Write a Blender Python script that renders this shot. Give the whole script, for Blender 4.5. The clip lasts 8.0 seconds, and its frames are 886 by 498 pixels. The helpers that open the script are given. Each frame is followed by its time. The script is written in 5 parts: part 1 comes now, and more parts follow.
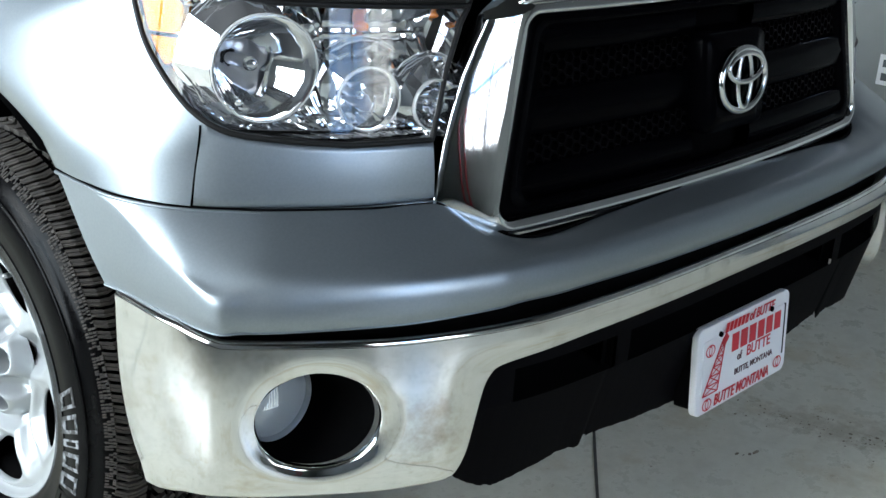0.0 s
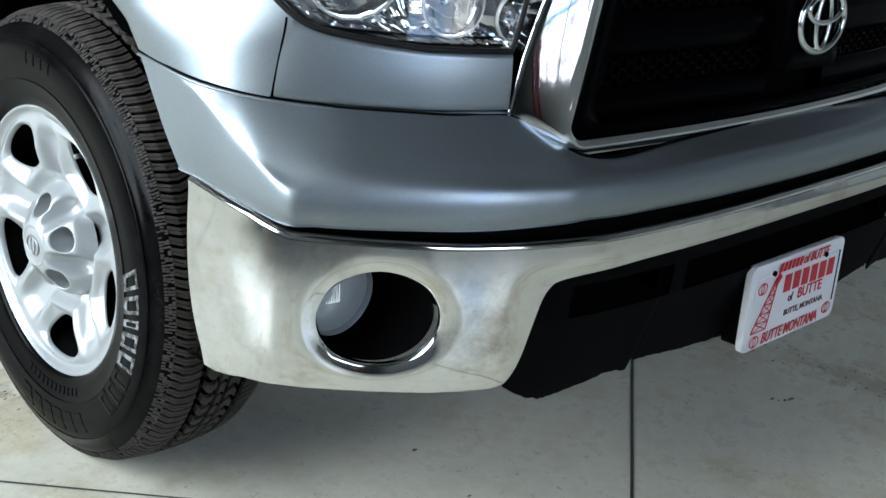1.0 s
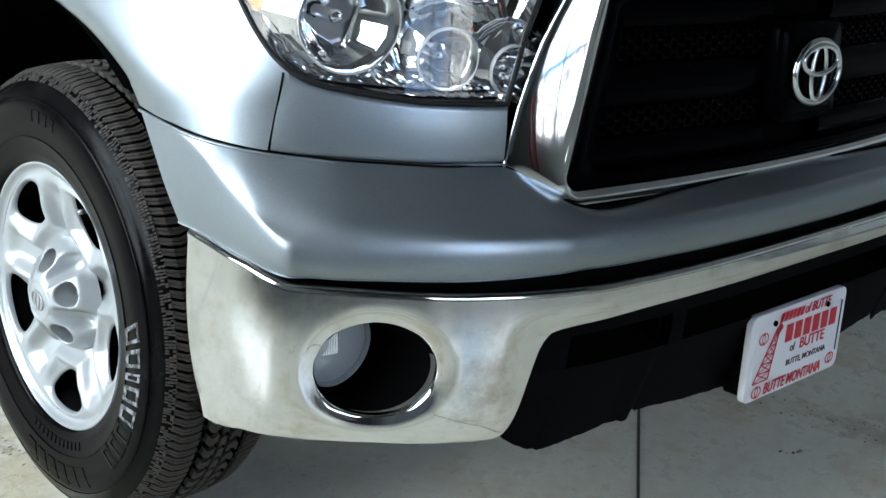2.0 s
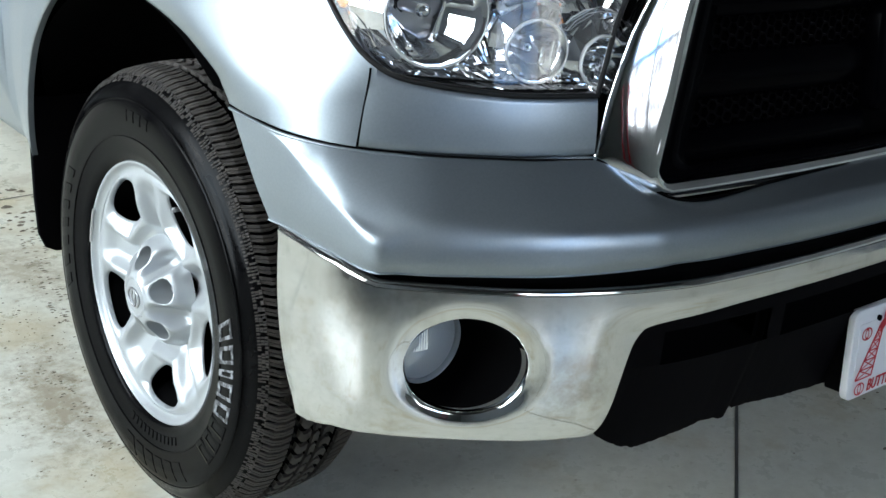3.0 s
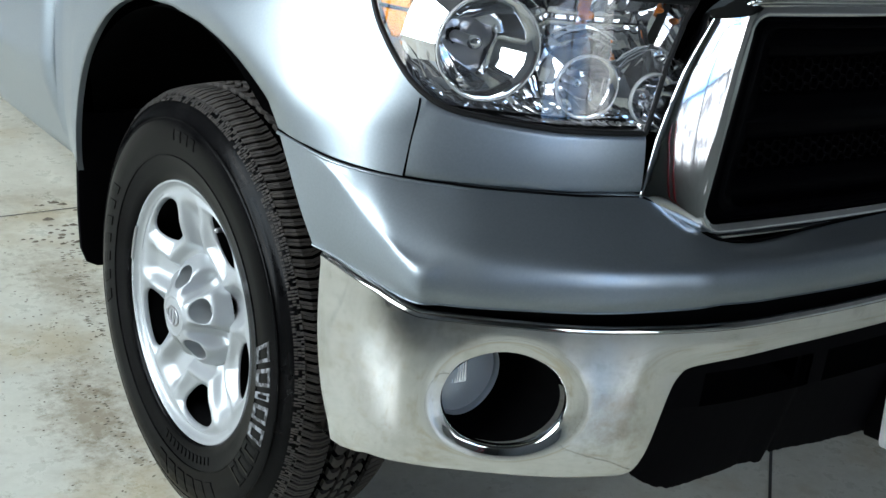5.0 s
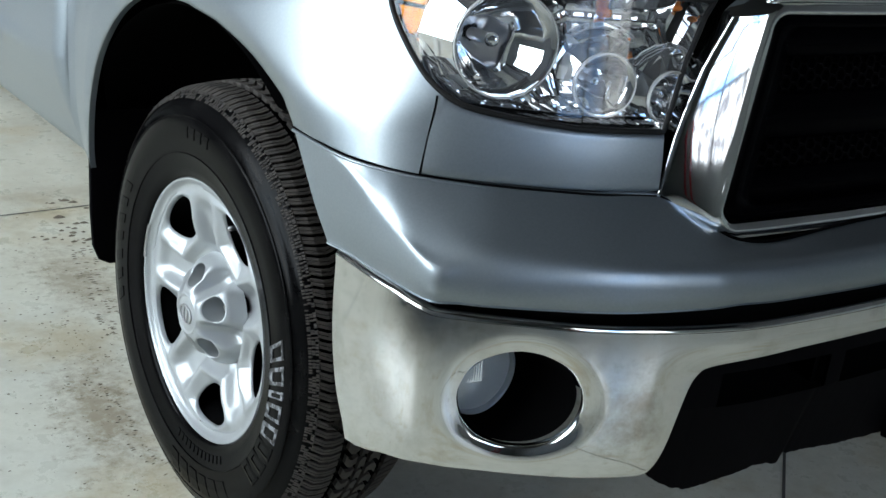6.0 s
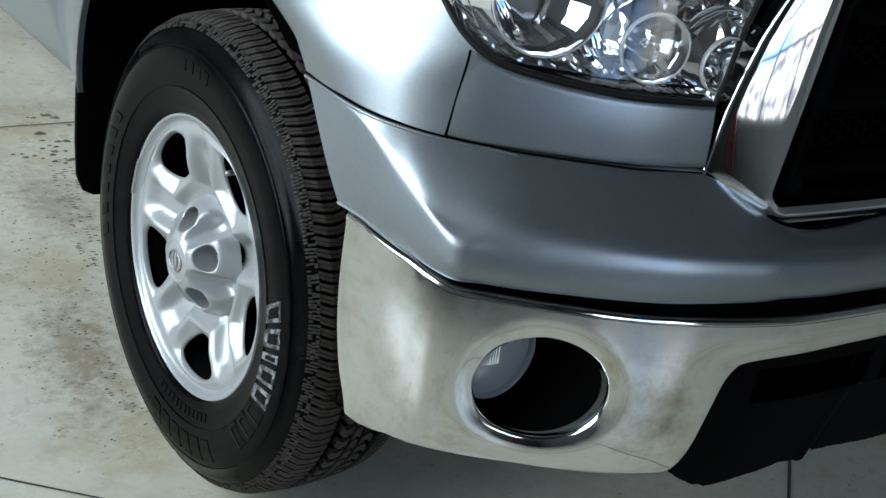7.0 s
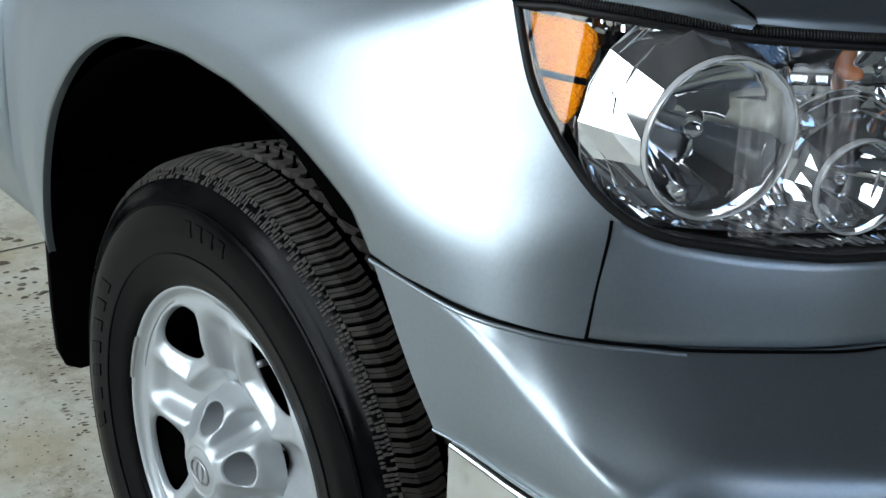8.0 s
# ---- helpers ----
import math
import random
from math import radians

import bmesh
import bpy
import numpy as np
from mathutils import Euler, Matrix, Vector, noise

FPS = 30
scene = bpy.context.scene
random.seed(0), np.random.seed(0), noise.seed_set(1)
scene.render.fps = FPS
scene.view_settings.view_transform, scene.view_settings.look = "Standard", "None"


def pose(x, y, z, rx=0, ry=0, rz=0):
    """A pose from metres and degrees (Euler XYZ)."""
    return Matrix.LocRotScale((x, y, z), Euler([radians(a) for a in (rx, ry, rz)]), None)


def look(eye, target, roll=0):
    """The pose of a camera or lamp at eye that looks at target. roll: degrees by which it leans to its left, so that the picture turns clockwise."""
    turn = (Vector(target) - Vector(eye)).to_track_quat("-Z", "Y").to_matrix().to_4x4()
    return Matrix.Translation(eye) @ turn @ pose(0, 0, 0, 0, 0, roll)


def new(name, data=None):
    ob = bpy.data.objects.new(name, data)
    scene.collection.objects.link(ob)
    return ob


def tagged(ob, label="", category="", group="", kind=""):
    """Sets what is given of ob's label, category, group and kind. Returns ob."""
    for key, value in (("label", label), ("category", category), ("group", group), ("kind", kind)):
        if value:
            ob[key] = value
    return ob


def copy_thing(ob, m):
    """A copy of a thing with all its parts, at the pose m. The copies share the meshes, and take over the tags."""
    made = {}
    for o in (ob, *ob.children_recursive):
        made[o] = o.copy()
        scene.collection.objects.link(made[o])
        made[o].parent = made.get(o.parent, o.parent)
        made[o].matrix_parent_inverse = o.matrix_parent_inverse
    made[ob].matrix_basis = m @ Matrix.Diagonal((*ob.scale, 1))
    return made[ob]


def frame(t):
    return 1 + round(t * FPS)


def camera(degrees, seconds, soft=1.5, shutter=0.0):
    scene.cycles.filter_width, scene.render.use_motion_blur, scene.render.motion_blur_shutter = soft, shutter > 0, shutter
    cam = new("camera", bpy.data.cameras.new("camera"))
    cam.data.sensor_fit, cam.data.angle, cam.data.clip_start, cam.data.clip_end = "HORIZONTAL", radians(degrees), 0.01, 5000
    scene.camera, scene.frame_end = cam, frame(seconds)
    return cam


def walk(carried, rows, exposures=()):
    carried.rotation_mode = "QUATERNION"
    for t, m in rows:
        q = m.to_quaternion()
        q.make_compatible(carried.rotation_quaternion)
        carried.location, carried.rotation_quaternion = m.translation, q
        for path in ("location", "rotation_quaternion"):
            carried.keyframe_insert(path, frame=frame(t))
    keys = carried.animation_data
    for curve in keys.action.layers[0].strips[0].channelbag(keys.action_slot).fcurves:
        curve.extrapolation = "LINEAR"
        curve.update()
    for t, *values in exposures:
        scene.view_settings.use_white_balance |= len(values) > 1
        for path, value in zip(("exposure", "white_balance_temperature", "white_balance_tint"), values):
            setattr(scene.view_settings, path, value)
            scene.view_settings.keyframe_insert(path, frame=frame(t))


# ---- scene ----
cam = camera(40.3, 8.0, soft=1.5, shutter=0.0)
PATH = [
    (0, (-1.853, -1.821, 1.366), (-0.457, -0.572, 0.666), 4.1),
    (0.2, (-1.888, -1.826, 1.364), (-0.466, -0.581, 0.713), 6.1),
    (0.4, (-1.899, -1.838, 1.377), (-0.472, -0.602, 0.714), 7.3),
    (0.5, (-1.896, -1.848, 1.373), (-0.462, -0.641, 0.674), 7.7),
    (0.7, (-1.892, -1.846, 1.362), (-0.493, -0.648, 0.577), 8.5),
    (1, (-1.913, -1.811, 1.328), (-0.571, -0.56, 0.531), 8.4),
    (1.2, (-1.911, -1.809, 1.348), (-0.563, -0.576, 0.532), 9.2),
    (2.3, (-1.894, -1.851, 1.322), (-0.574, -0.520, 0.626), 6.6),
    (2.5, (-1.888, -1.849, 1.328), (-0.601, -0.498, 0.606), 5.7),
    (3, (-1.885, -1.834, 1.324), (-0.666, -0.431, 0.585), 5.3),
    (3.5, (-1.894, -1.824, 1.324), (-0.697, -0.389, 0.612), 6.1),
    (4, (-1.901, -1.829, 1.331), (-0.655, -0.418, 0.655), 7.1),
    (4.5, (-1.897, -1.821, 1.33), (-0.675, -0.397, 0.637), 6.7),
    (4.7, (-1.896, -1.820, 1.332), (-0.703, -0.381, 0.621), 6.6),
    (5.8, (-1.894, -1.816, 1.317), (-0.715, -0.356, 0.626), 7.0),
    (6, (-1.9, -1.805, 1.323), (-0.724, -0.35, 0.616), 7.0),
    (6.5, (-1.91, -1.773, 1.32), (-0.734, -0.326, 0.597), 7.7),
    (6.8, (-1.888, -1.704, 1.320), (-0.691, -0.314, 0.522), 10.6),
    (7, (-1.848, -1.64, 1.32), (-0.66, -0.258, 0.496), 10.9),
    (7.2, (-1.805, -1.559, 1.319), (-0.622, -0.144, 0.546), 9.5),
    (7.5, (-1.72, -1.408, 1.35), (-0.54, 0.021, 0.598), 8.9),
    (7.6, (-1.709, -1.366, 1.361), (-0.536, 0.056, 0.585), 9.2),
    (7.8, (-1.674, -1.283, 1.319), (-0.519, 0.154, 0.543), 7.7),
    (8, (-1.683, -1.169, 1.321), (-0.45, 0.188, 0.521), 5.4),
]
# the clip's camera darkens its picture a little on the way
BASE_STOPS = 0.92
walk(cam, [(t, look(eye, target, roll)) for t, eye, target, roll in PATH],
     [(t, BASE_STOPS + d) for t, d in ((0.0, .66), (1.0, .41), (2.5, .42), (3.5, .32), (4.5, .20), (6.0, -.07), (6.5, -.14), (7.0, -.22), (7.5, -.26), (8.0, -.38))])

# ---- world and light: a showroom with glass walls to the front and to one side ----
world = bpy.data.worlds.new("sky")
scene.world = world
world.use_nodes = True
wn = world.node_tree
sky = wn.nodes.new("ShaderNodeTexSky")
sky.sky_type = "NISHITA"
sky.sun_disc = False
sky.sun_elevation, sky.sun_rotation = radians(48), radians(215)
wn.links.new(sky.outputs[0], wn.nodes["Background"].inputs[0])
wn.nodes["Background"].inputs[1].default_value = 0.05


# ---- node helpers ----
def material(name, rough=0.5, metal=0.0, base=(0.5, 0.5, 0.5), **more):
    m = bpy.data.materials.new(name)
    m.use_nodes = True
    p = m.node_tree.nodes["Principled BSDF"]
    p.inputs["Base Color"].default_value = (*base, 1)
    p.inputs["Roughness"].default_value = rough
    p.inputs["Metallic"].default_value = metal
    for k, v in more.items():
        p.inputs[k.replace("_", " ")].default_value = v
    return m


def node(m, kind, **sets):
    n = m.node_tree.nodes.new("ShaderNode" + kind)
    for k, v in sets.items():
        if k.startswith("i_"):
            n.inputs[k[2:].replace("_", " ")].default_value = v
        elif k == "blend_type":
            n.blend_type = v
    return n


def link(m, a, b):
    m.node_tree.links.new(a, b)


def bsdf(m):
    return m.node_tree.nodes["Principled BSDF"]


def noise_tex(m, scale, detail=4.0, rough=0.55, stretch=(1, 1, 1)):
    c = node(m, "TexCoord")
    mp = node(m, "Mapping")
    mp.inputs["Scale"].default_value = stretch
    n = node(m, "TexNoise", i_Scale=scale, i_Detail=detail, i_Roughness=rough)
    link(m, c.outputs["Object"], mp.inputs[0])
    link(m, mp.outputs[0], n.inputs["Vector"])
    return n


def ramp(m, fac, stops):
    r = node(m, "ValToRGB")
    el = r.color_ramp.elements
    while len(el) < len(stops):
        el.new(0.5)
    for e, (pos, col) in zip(el, stops):
        e.position = pos
        e.color = (*col, 1) if len(col) == 3 else col
    link(m, fac, r.inputs[0])
    return r


def grey(v):
    return (v, v, v)


def vary_rough(m, scale, lo, hi, detail=5.0):
    n = noise_tex(m, scale, detail)
    r = ramp(m, n.outputs["Fac"], [(0.3, grey(lo)), (0.7, grey(hi))])
    link(m, r.outputs[0], bsdf(m).inputs["Roughness"])
    return n


def bump(m, fac, strength=0.2, dist=0.002):
    b = node(m, "Bump")
    b.inputs["Strength"].default_value = strength
    b.inputs["Distance"].default_value = dist
    link(m, fac, b.inputs["Height"])
    link(m, b.outputs[0], bsdf(m).inputs["Normal"])


# ---- materials ----
PAINT = material("silver_metallic_paint", 0.39, 0.93, (0.272, 0.310, 0.334), Coat_Weight=0.5, Coat_Roughness=0.17)
n = noise_tex(PAINT, 260.0, 2.0)
r = ramp(PAINT, n.outputs["Fac"], [(0.3, (0.262, 0.299, 0.322)), (0.7, (0.282, 0.320, 0.344))])
link(PAINT, r.outputs[0], bsdf(PAINT).inputs["Base Color"])

CHROME = material("bright_chrome", 0.05, 1.0, (0.78, 0.79, 0.78))
BUMPER_CHROME = material("worn_bumper_chrome", 0.09, 1.0, (0.74, 0.75, 0.72))
n = noise_tex(BUMPER_CHROME, 9.0, 6.0, 0.65)
r = ramp(BUMPER_CHROME, n.outputs["Fac"], [(0.30, (0.60, 0.58, 0.53)), (0.46, (0.81, 0.81, 0.785)), (0.8, (0.87, 0.88, 0.87))])
mp = node(BUMPER_CHROME, "Mapping")
mp.vector_type = "TEXTURE"
mp.inputs["Location"].default_value = (-.75, -.815, .555)
mp.inputs["Scale"].default_value = (.085, .3, .10)
tc = node(BUMPER_CHROME, "TexCoord")
ln = node(BUMPER_CHROME, "VectorMath")
ln.operation = "LENGTH"
link(BUMPER_CHROME, tc.outputs["Object"], mp.inputs[0])
link(BUMPER_CHROME, mp.outputs[0], ln.inputs[0])
near = ramp(BUMPER_CHROME, ln.outputs["Value"], [(0.0, grey(0.42)), (1.0, grey(0.0))])
sm = noise_tex(BUMPER_CHROME, 24.0, 7.0, 0.7)
ad = node(BUMPER_CHROME, "Math")
link(BUMPER_CHROME, near.outputs[0], ad.inputs[0])
link(BUMPER_CHROME, sm.outputs["Fac"], ad.inputs[1])
mask = ramp(BUMPER_CHROME, ad.outputs[0], [(0.62, grey(0.0)), (0.95, grey(0.75))])
mx = node(BUMPER_CHROME, "MixRGB")
link(BUMPER_CHROME, mask.outputs[0], mx.inputs[0])
link(BUMPER_CHROME, r.outputs[0], mx.inputs[1])
mx.inputs[2].default_value = (0.36, 0.31, 0.25, 1)
link(BUMPER_CHROME, mx.outputs[0], bsdf(BUMPER_CHROME).inputs["Base Color"])
r = ramp(BUMPER_CHROME, n.outputs["Fac"], [(0.3, grey(0.17)), (0.5, grey(0.07)), (0.8, grey(0.05))])
link(BUMPER_CHROME, r.outputs[0], bsdf(BUMPER_CHROME).inputs["Roughness"])

BLACK_TRIM = material("black_textured_plastic", 0.6, 0.0, (0.0022, 0.002, 0.0025), Specular_IOR_Level=0.025)
n = noise_tex(BLACK_TRIM, 1200.0, 2.0)
bump(BLACK_TRIM, n.outputs["Fac"], 0.25, 0.0006)
GLOSS_BLACK = material("gloss_black_plastic", 0.16, 0.0, (0.0008, 0.0008, 0.0012), Specular_IOR_Level=0.016)
vary_rough(GLOSS_BLACK, 30.0, 0.12, 0.24)
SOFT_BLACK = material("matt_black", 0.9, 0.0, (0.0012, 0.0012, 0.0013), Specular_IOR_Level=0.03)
BLACK_RUBBER = material("black_ribbed_rubber", 0.5, 0.0, (0.006, 0.006, 0.006), Specular_IOR_Level=0.2)

TYRE_RUBBER = material("tyre_rubber", 0.5, 0.0, (0.005, 0.005, 0.006), Specular_IOR_Level=0.055)
n = noise_tex(TYRE_RUBBER, 22.0, 6.0)
r = ramp(TYRE_RUBBER, n.outputs["Fac"], [(0.35, (0.0012, 0.0012, 0.0014)), (0.7, (0.0032, 0.0032, 0.0033))])
link(TYRE_RUBBER, r.outputs[0], bsdf(TYRE_RUBBER).inputs["Base Color"])
r = ramp(TYRE_RUBBER, n.outputs["Fac"], [(0.3, grey(0.10)), (0.7, grey(0.26))])
link(TYRE_RUBBER, r.outputs[0], bsdf(TYRE_RUBBER).inputs["Roughness"])
TREAD_RUBBER = material("dusty_tread_rubber", 0.8, 0.0, (0.030, 0.027, 0.024))
n = noise_tex(TREAD_RUBBER, 60.0, 6.0)
r = ramp(TREAD_RUBBER, n.outputs["Fac"], [(0.35, (0.012, 0.010, 0.008)), (0.7, (0.034, 0.028, 0.022))])
link(TREAD_RUBBER, r.outputs[0], bsdf(TREAD_RUBBER).inputs["Base Color"])
bump(TREAD_RUBBER, n.outputs["Fac"], 0.2, 0.001)
LETTER_WHITE = material("outlined_letter_white", 0.6, 0.0, (0.26, 0.27, 0.28))
n = noise_tex(LETTER_WHITE, 90.0, 4.0)
r = ramp(LETTER_WHITE, n.outputs["Fac"], [(0.44, (0.012, 0.012, 0.012)), (0.58, (0.20, 0.21, 0.22))])
link(LETTER_WHITE, r.outputs[0], bsdf(LETTER_WHITE).inputs["Base Color"])

WHEEL_SILVER = material("wheel_silver_paint", 0.40, 0.62, (0.375, 0.398, 0.405), Coat_Weight=0.3, Coat_Roughness=0.18)
vary_rough(WHEEL_SILVER, 40.0, 0.36, 0.46)
# darker copy of the wheel silver: the lug recesses' shade put into colour
RECESS_SHADE = material("shaded_grey_recess", 0.5, 0.3, (0.22, 0.235, 0.24))
STEEL = material("bare_steel", 0.35, 1.0, (0.45, 0.45, 0.46))

WHITE_PLASTIC = material("white_plastic", 0.35, 0.0, (0.78, 0.79, 0.80))
RED_INK = material("red_print", 0.45, 0.0, (0.55, 0.02, 0.035))
DARK_INK = material("dark_print", 0.5, 0.0, (0.09, 0.03, 0.04))

AMBER = material("amber_reflector_plastic", 0.16, 0.0, (1.0, 0.34, 0.004), Specular_IOR_Level=0.3)
w = node(AMBER, "TexVoronoi", i_Scale=420.0)
link(AMBER, node(AMBER, "TexCoord").outputs["Object"], w.inputs["Vector"])
r = ramp(AMBER, w.outputs["Distance"], [(0.1, (1.0, 0.42, 0.005)), (0.6, (0.90, 0.22, 0.001))])
link(AMBER, r.outputs[0], bsdf(AMBER).inputs["Base Color"])
bump(AMBER, w.outputs["Distance"], 0.8, 0.003)
REFLECTOR = material("lamp_reflector", 0.03, 0.95, (0.86, 0.87, 0.88))
SATIN_REFLECTOR = material("satin_reflector", 0.32, 0.85, (.62, .65, .66))
GREY_RING = material("satin_grey_ring", 0.28, 0.15, (.22, .24, .25))
# pale grey that stands in for daylight mirrored on the fog lens
LENS_SHEEN = material("lens_sheen_grey", 0.35, 0.2, (.40, .43, .44), Coat_Weight=0.6)
FROSTED = material("frosted_rim", 0.2, 0.5, (.55, .56, .56))
BULB_AMBER = material("amber_bulb", 0.15, 0.0, (0.80, 0.22, 0.03), Coat_Weight=1.0)


def clear_cover(name, tint=(1, 1, 1), thin=False):
    m = bpy.data.materials.new(name)
    m.use_nodes = True
    t = m.node_tree
    t.nodes.clear()
    out = t.nodes.new("ShaderNodeOutputMaterial")
    mix = t.nodes.new("ShaderNodeMixShader")
    clear = t.nodes.new("ShaderNodeBsdfTransparent")
    clear.inputs[0].default_value = (*tint, 1)
    gloss = t.nodes.new("ShaderNodeBsdfGlossy")
    gloss.inputs["Roughness"].default_value = 0.015
    if thin:
        # both faces of a thin shell mirror alike: 5 % head on, rising to all at grazing angles
        lw = t.nodes.new("ShaderNodeLayerWeight")
        lw.inputs["Blend"].default_value = 0.5
        pw = t.nodes.new("ShaderNodeMath")
        pw.operation = "POWER"
        pw.inputs[1].default_value = 5.0
        ma = t.nodes.new("ShaderNodeMath")
        ma.operation = "MULTIPLY_ADD"
        ma.inputs[1].default_value, ma.inputs[2].default_value = 0.95, 0.05
        t.links.new(lw.outputs["Facing"], pw.inputs[0])
        t.links.new(pw.outputs[0], ma.inputs[0])
        t.links.new(ma.outputs[0], mix.inputs[0])
    else:
        fr = t.nodes.new("ShaderNodeFresnel")
        fr.inputs[0].default_value = 1.5
        t.links.new(fr.outputs[0], mix.inputs[0])
    t.links.new(clear.outputs[0], mix.inputs[1])
    t.links.new(gloss.outputs[0], mix.inputs[2])
    t.links.new(mix.outputs[0], out.inputs[0])
    return m


LENS = clear_cover("clear_lens_cover", (0.97, 0.98, 0.98), True)
PANE = clear_cover("window_pane", (0.93, 0.95, 0.95))
CAR_GLASS = material("dark_car_glass", 0.03, 0.0, (0.012, 0.014, 0.015), Coat_Weight=1.0)
WALL_PAINT = material("grey_wall_paint", 0.7, 0.0, (0.62, 0.64, 0.62))
n = noise_tex(WALL_PAINT, 3.0, 5.0)
r = ramp(WALL_PAINT, n.outputs["Fac"], [(0.3, (0.22, 0.238, 0.232)), (0.7, (0.26, 0.275, 0.268))])
link(WALL_PAINT, r.outputs[0], bsdf(WALL_PAINT).inputs["Base Color"])
CEILING_PAINT = material("dark_ceiling_deck", 0.8, 0.0, (0.025, 0.026, 0.028))
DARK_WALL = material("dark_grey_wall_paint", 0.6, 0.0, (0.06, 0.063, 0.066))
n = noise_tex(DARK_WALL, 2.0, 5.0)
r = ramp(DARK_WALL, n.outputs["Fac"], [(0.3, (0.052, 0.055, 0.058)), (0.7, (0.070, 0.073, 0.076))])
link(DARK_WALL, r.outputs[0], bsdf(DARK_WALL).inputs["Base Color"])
BASE_VINYL = material("grey_vinyl_baseboard", 0.5, 0.0, (0.10, 0.11, 0.12))
MULLION = material("dark_aluminium_mullion", 0.4, 0.7, (0.10, 0.10, 0.11))
RED_PAINT = material("red_gloss_paint", 0.25, 0.0, (0.42, 0.012, 0.02), Coat_Weight=0.6)


def concrete():
    m = material("sealed_concrete", 0.45, 0.0, (0.4, 0.4, 0.37))
    c = node(m, "TexCoord")
    big = node(m, "TexNoise", i_Scale=0.9, i_Detail=6.0, i_Roughness=0.6)
    fine = node(m, "TexNoise", i_Scale=14.0, i_Detail=8.0, i_Roughness=0.7)
    spot = node(m, "TexNoise", i_Scale=38.0, i_Detail=3.0, i_Roughness=0.6)
    for q in (big, fine, spot):
        link(m, c.outputs["Object"], q.inputs["Vector"])
    a = ramp(m, big.outputs["Fac"], [(0.3, (0.49, 0.485, 0.40)), (0.5, (0.60, 0.60, 0.505)), (0.72, (0.57, 0.58, 0.51))])
    b = ramp(m, fine.outputs["Fac"], [(0.3, (0.80, 0.79, 0.77)), (0.65, (1.0, 1.0, 1.0))])
    s = ramp(m, spot.outputs["Fac"], [(0.24, (0.50, 0.46, 0.40)), (0.30, (1, 1, 1))])
    m1 = node(m, "MixRGB", blend_type="MULTIPLY")
    m1.inputs[0].default_value = 1.0
    m2 = node(m, "MixRGB", blend_type="MULTIPLY")
    m2.inputs[0].default_value = 0.8
    link(m, a.outputs[0], m1.inputs[1])
    link(m, b.outputs[0], m1.inputs[2])
    link(m, m1.outputs[0], m2.inputs[1])
    link(m, s.outputs[0], m2.inputs[2])
    blot = node(m, "TexNoise", i_Scale=2.3, i_Detail=7.0, i_Roughness=0.68)
    link(m, c.outputs["Object"], blot.inputs["Vector"])
    bl = ramp(m, blot.outputs["Fac"], [(0.52, (1, 1, 1)), (0.64, (0.80, 0.72, 0.60))])
    m3 = node(m, "MixRGB", blend_type="MULTIPLY")
    m3.inputs[0].default_value = 0.9
    link(m, m2.outputs[0], m3.inputs[1])
    link(m, bl.outputs[0], m3.inputs[2])
    last = m3
    # dried mud where the tyres have dropped it: (x, y, half length, half width, turn, strength)
    for sx, sy, a, w, turn, k in ((-.80, 1.08, .42, .18, 95, .62), (-1.00, .40, .46, .16, 78, .75), (.74, -.80, .40, .13, -70, .55), (-.62, 1.75, .5, .14, 0, .35)):
        off = node(m, "Mapping")
        off.vector_type = "TEXTURE"
        off.inputs["Location"].default_value = (sx, sy, 0)
        off.inputs["Rotation"].default_value = (0, 0, radians(turn))
        off.inputs["Scale"].default_value = (a, w, 1)
        ln = node(m, "VectorMath")
        ln.operation = "LENGTH"
        link(m, c.outputs["Object"], off.inputs[0])
        link(m, off.outputs[0], ln.inputs[0])
        near = ramp(m, ln.outputs["Value"], [(0.0, grey(1.0)), (1.0, grey(0.0))])
        mudn = node(m, "TexNoise", i_Scale=26.0, i_Detail=9.0, i_Roughness=0.75)
        link(m, c.outputs["Object"], mudn.inputs["Vector"])
        ad = node(m, "Math")
        ad.operation = "MULTIPLY_ADD"
        link(m, near.outputs[0], ad.inputs[0])
        ad.inputs[1].default_value = 0.34
        link(m, mudn.outputs["Fac"], ad.inputs[2])
        mask = ramp(m, ad.outputs[0], [(0.60, grey(0.0)), (0.82, grey(k))])
        mx = node(m, "MixRGB")
        link(m, mask.outputs[0], mx.inputs[0])
        link(m, last.outputs[0], mx.inputs[1])
        mx.inputs[2].default_value = (0.23, 0.185, 0.115, 1)
        last = mx
    link(m, last.outputs[0], bsdf(m).inputs["Base Color"])
    rr = ramp(m, fine.outputs["Fac"], [(0.3, grey(0.44)), (0.7, grey(0.20))])
    link(m, rr.outputs[0], bsdf(m).inputs["Roughness"])
    bump(m, fine.outputs["Fac"], 0.15, 0.002)
    return m


CONCRETE = concrete()
DIRT = material("dried_mud", 0.9, 0.0, (0.15, 0.12, 0.085))
n = noise_tex(DIRT, 30.0, 5.0)
r = ramp(DIRT, n.outputs["Fac"], [(0.35, (0.09, 0.075, 0.055)), (0.7, (0.22, 0.19, 0.14))])
link(DIRT, r.outputs[0], bsdf(DIRT).inputs["Base Color"])
JOINT = material("dark_floor_joint", 0.9, 0.0, (0.05, 0.05, 0.045))


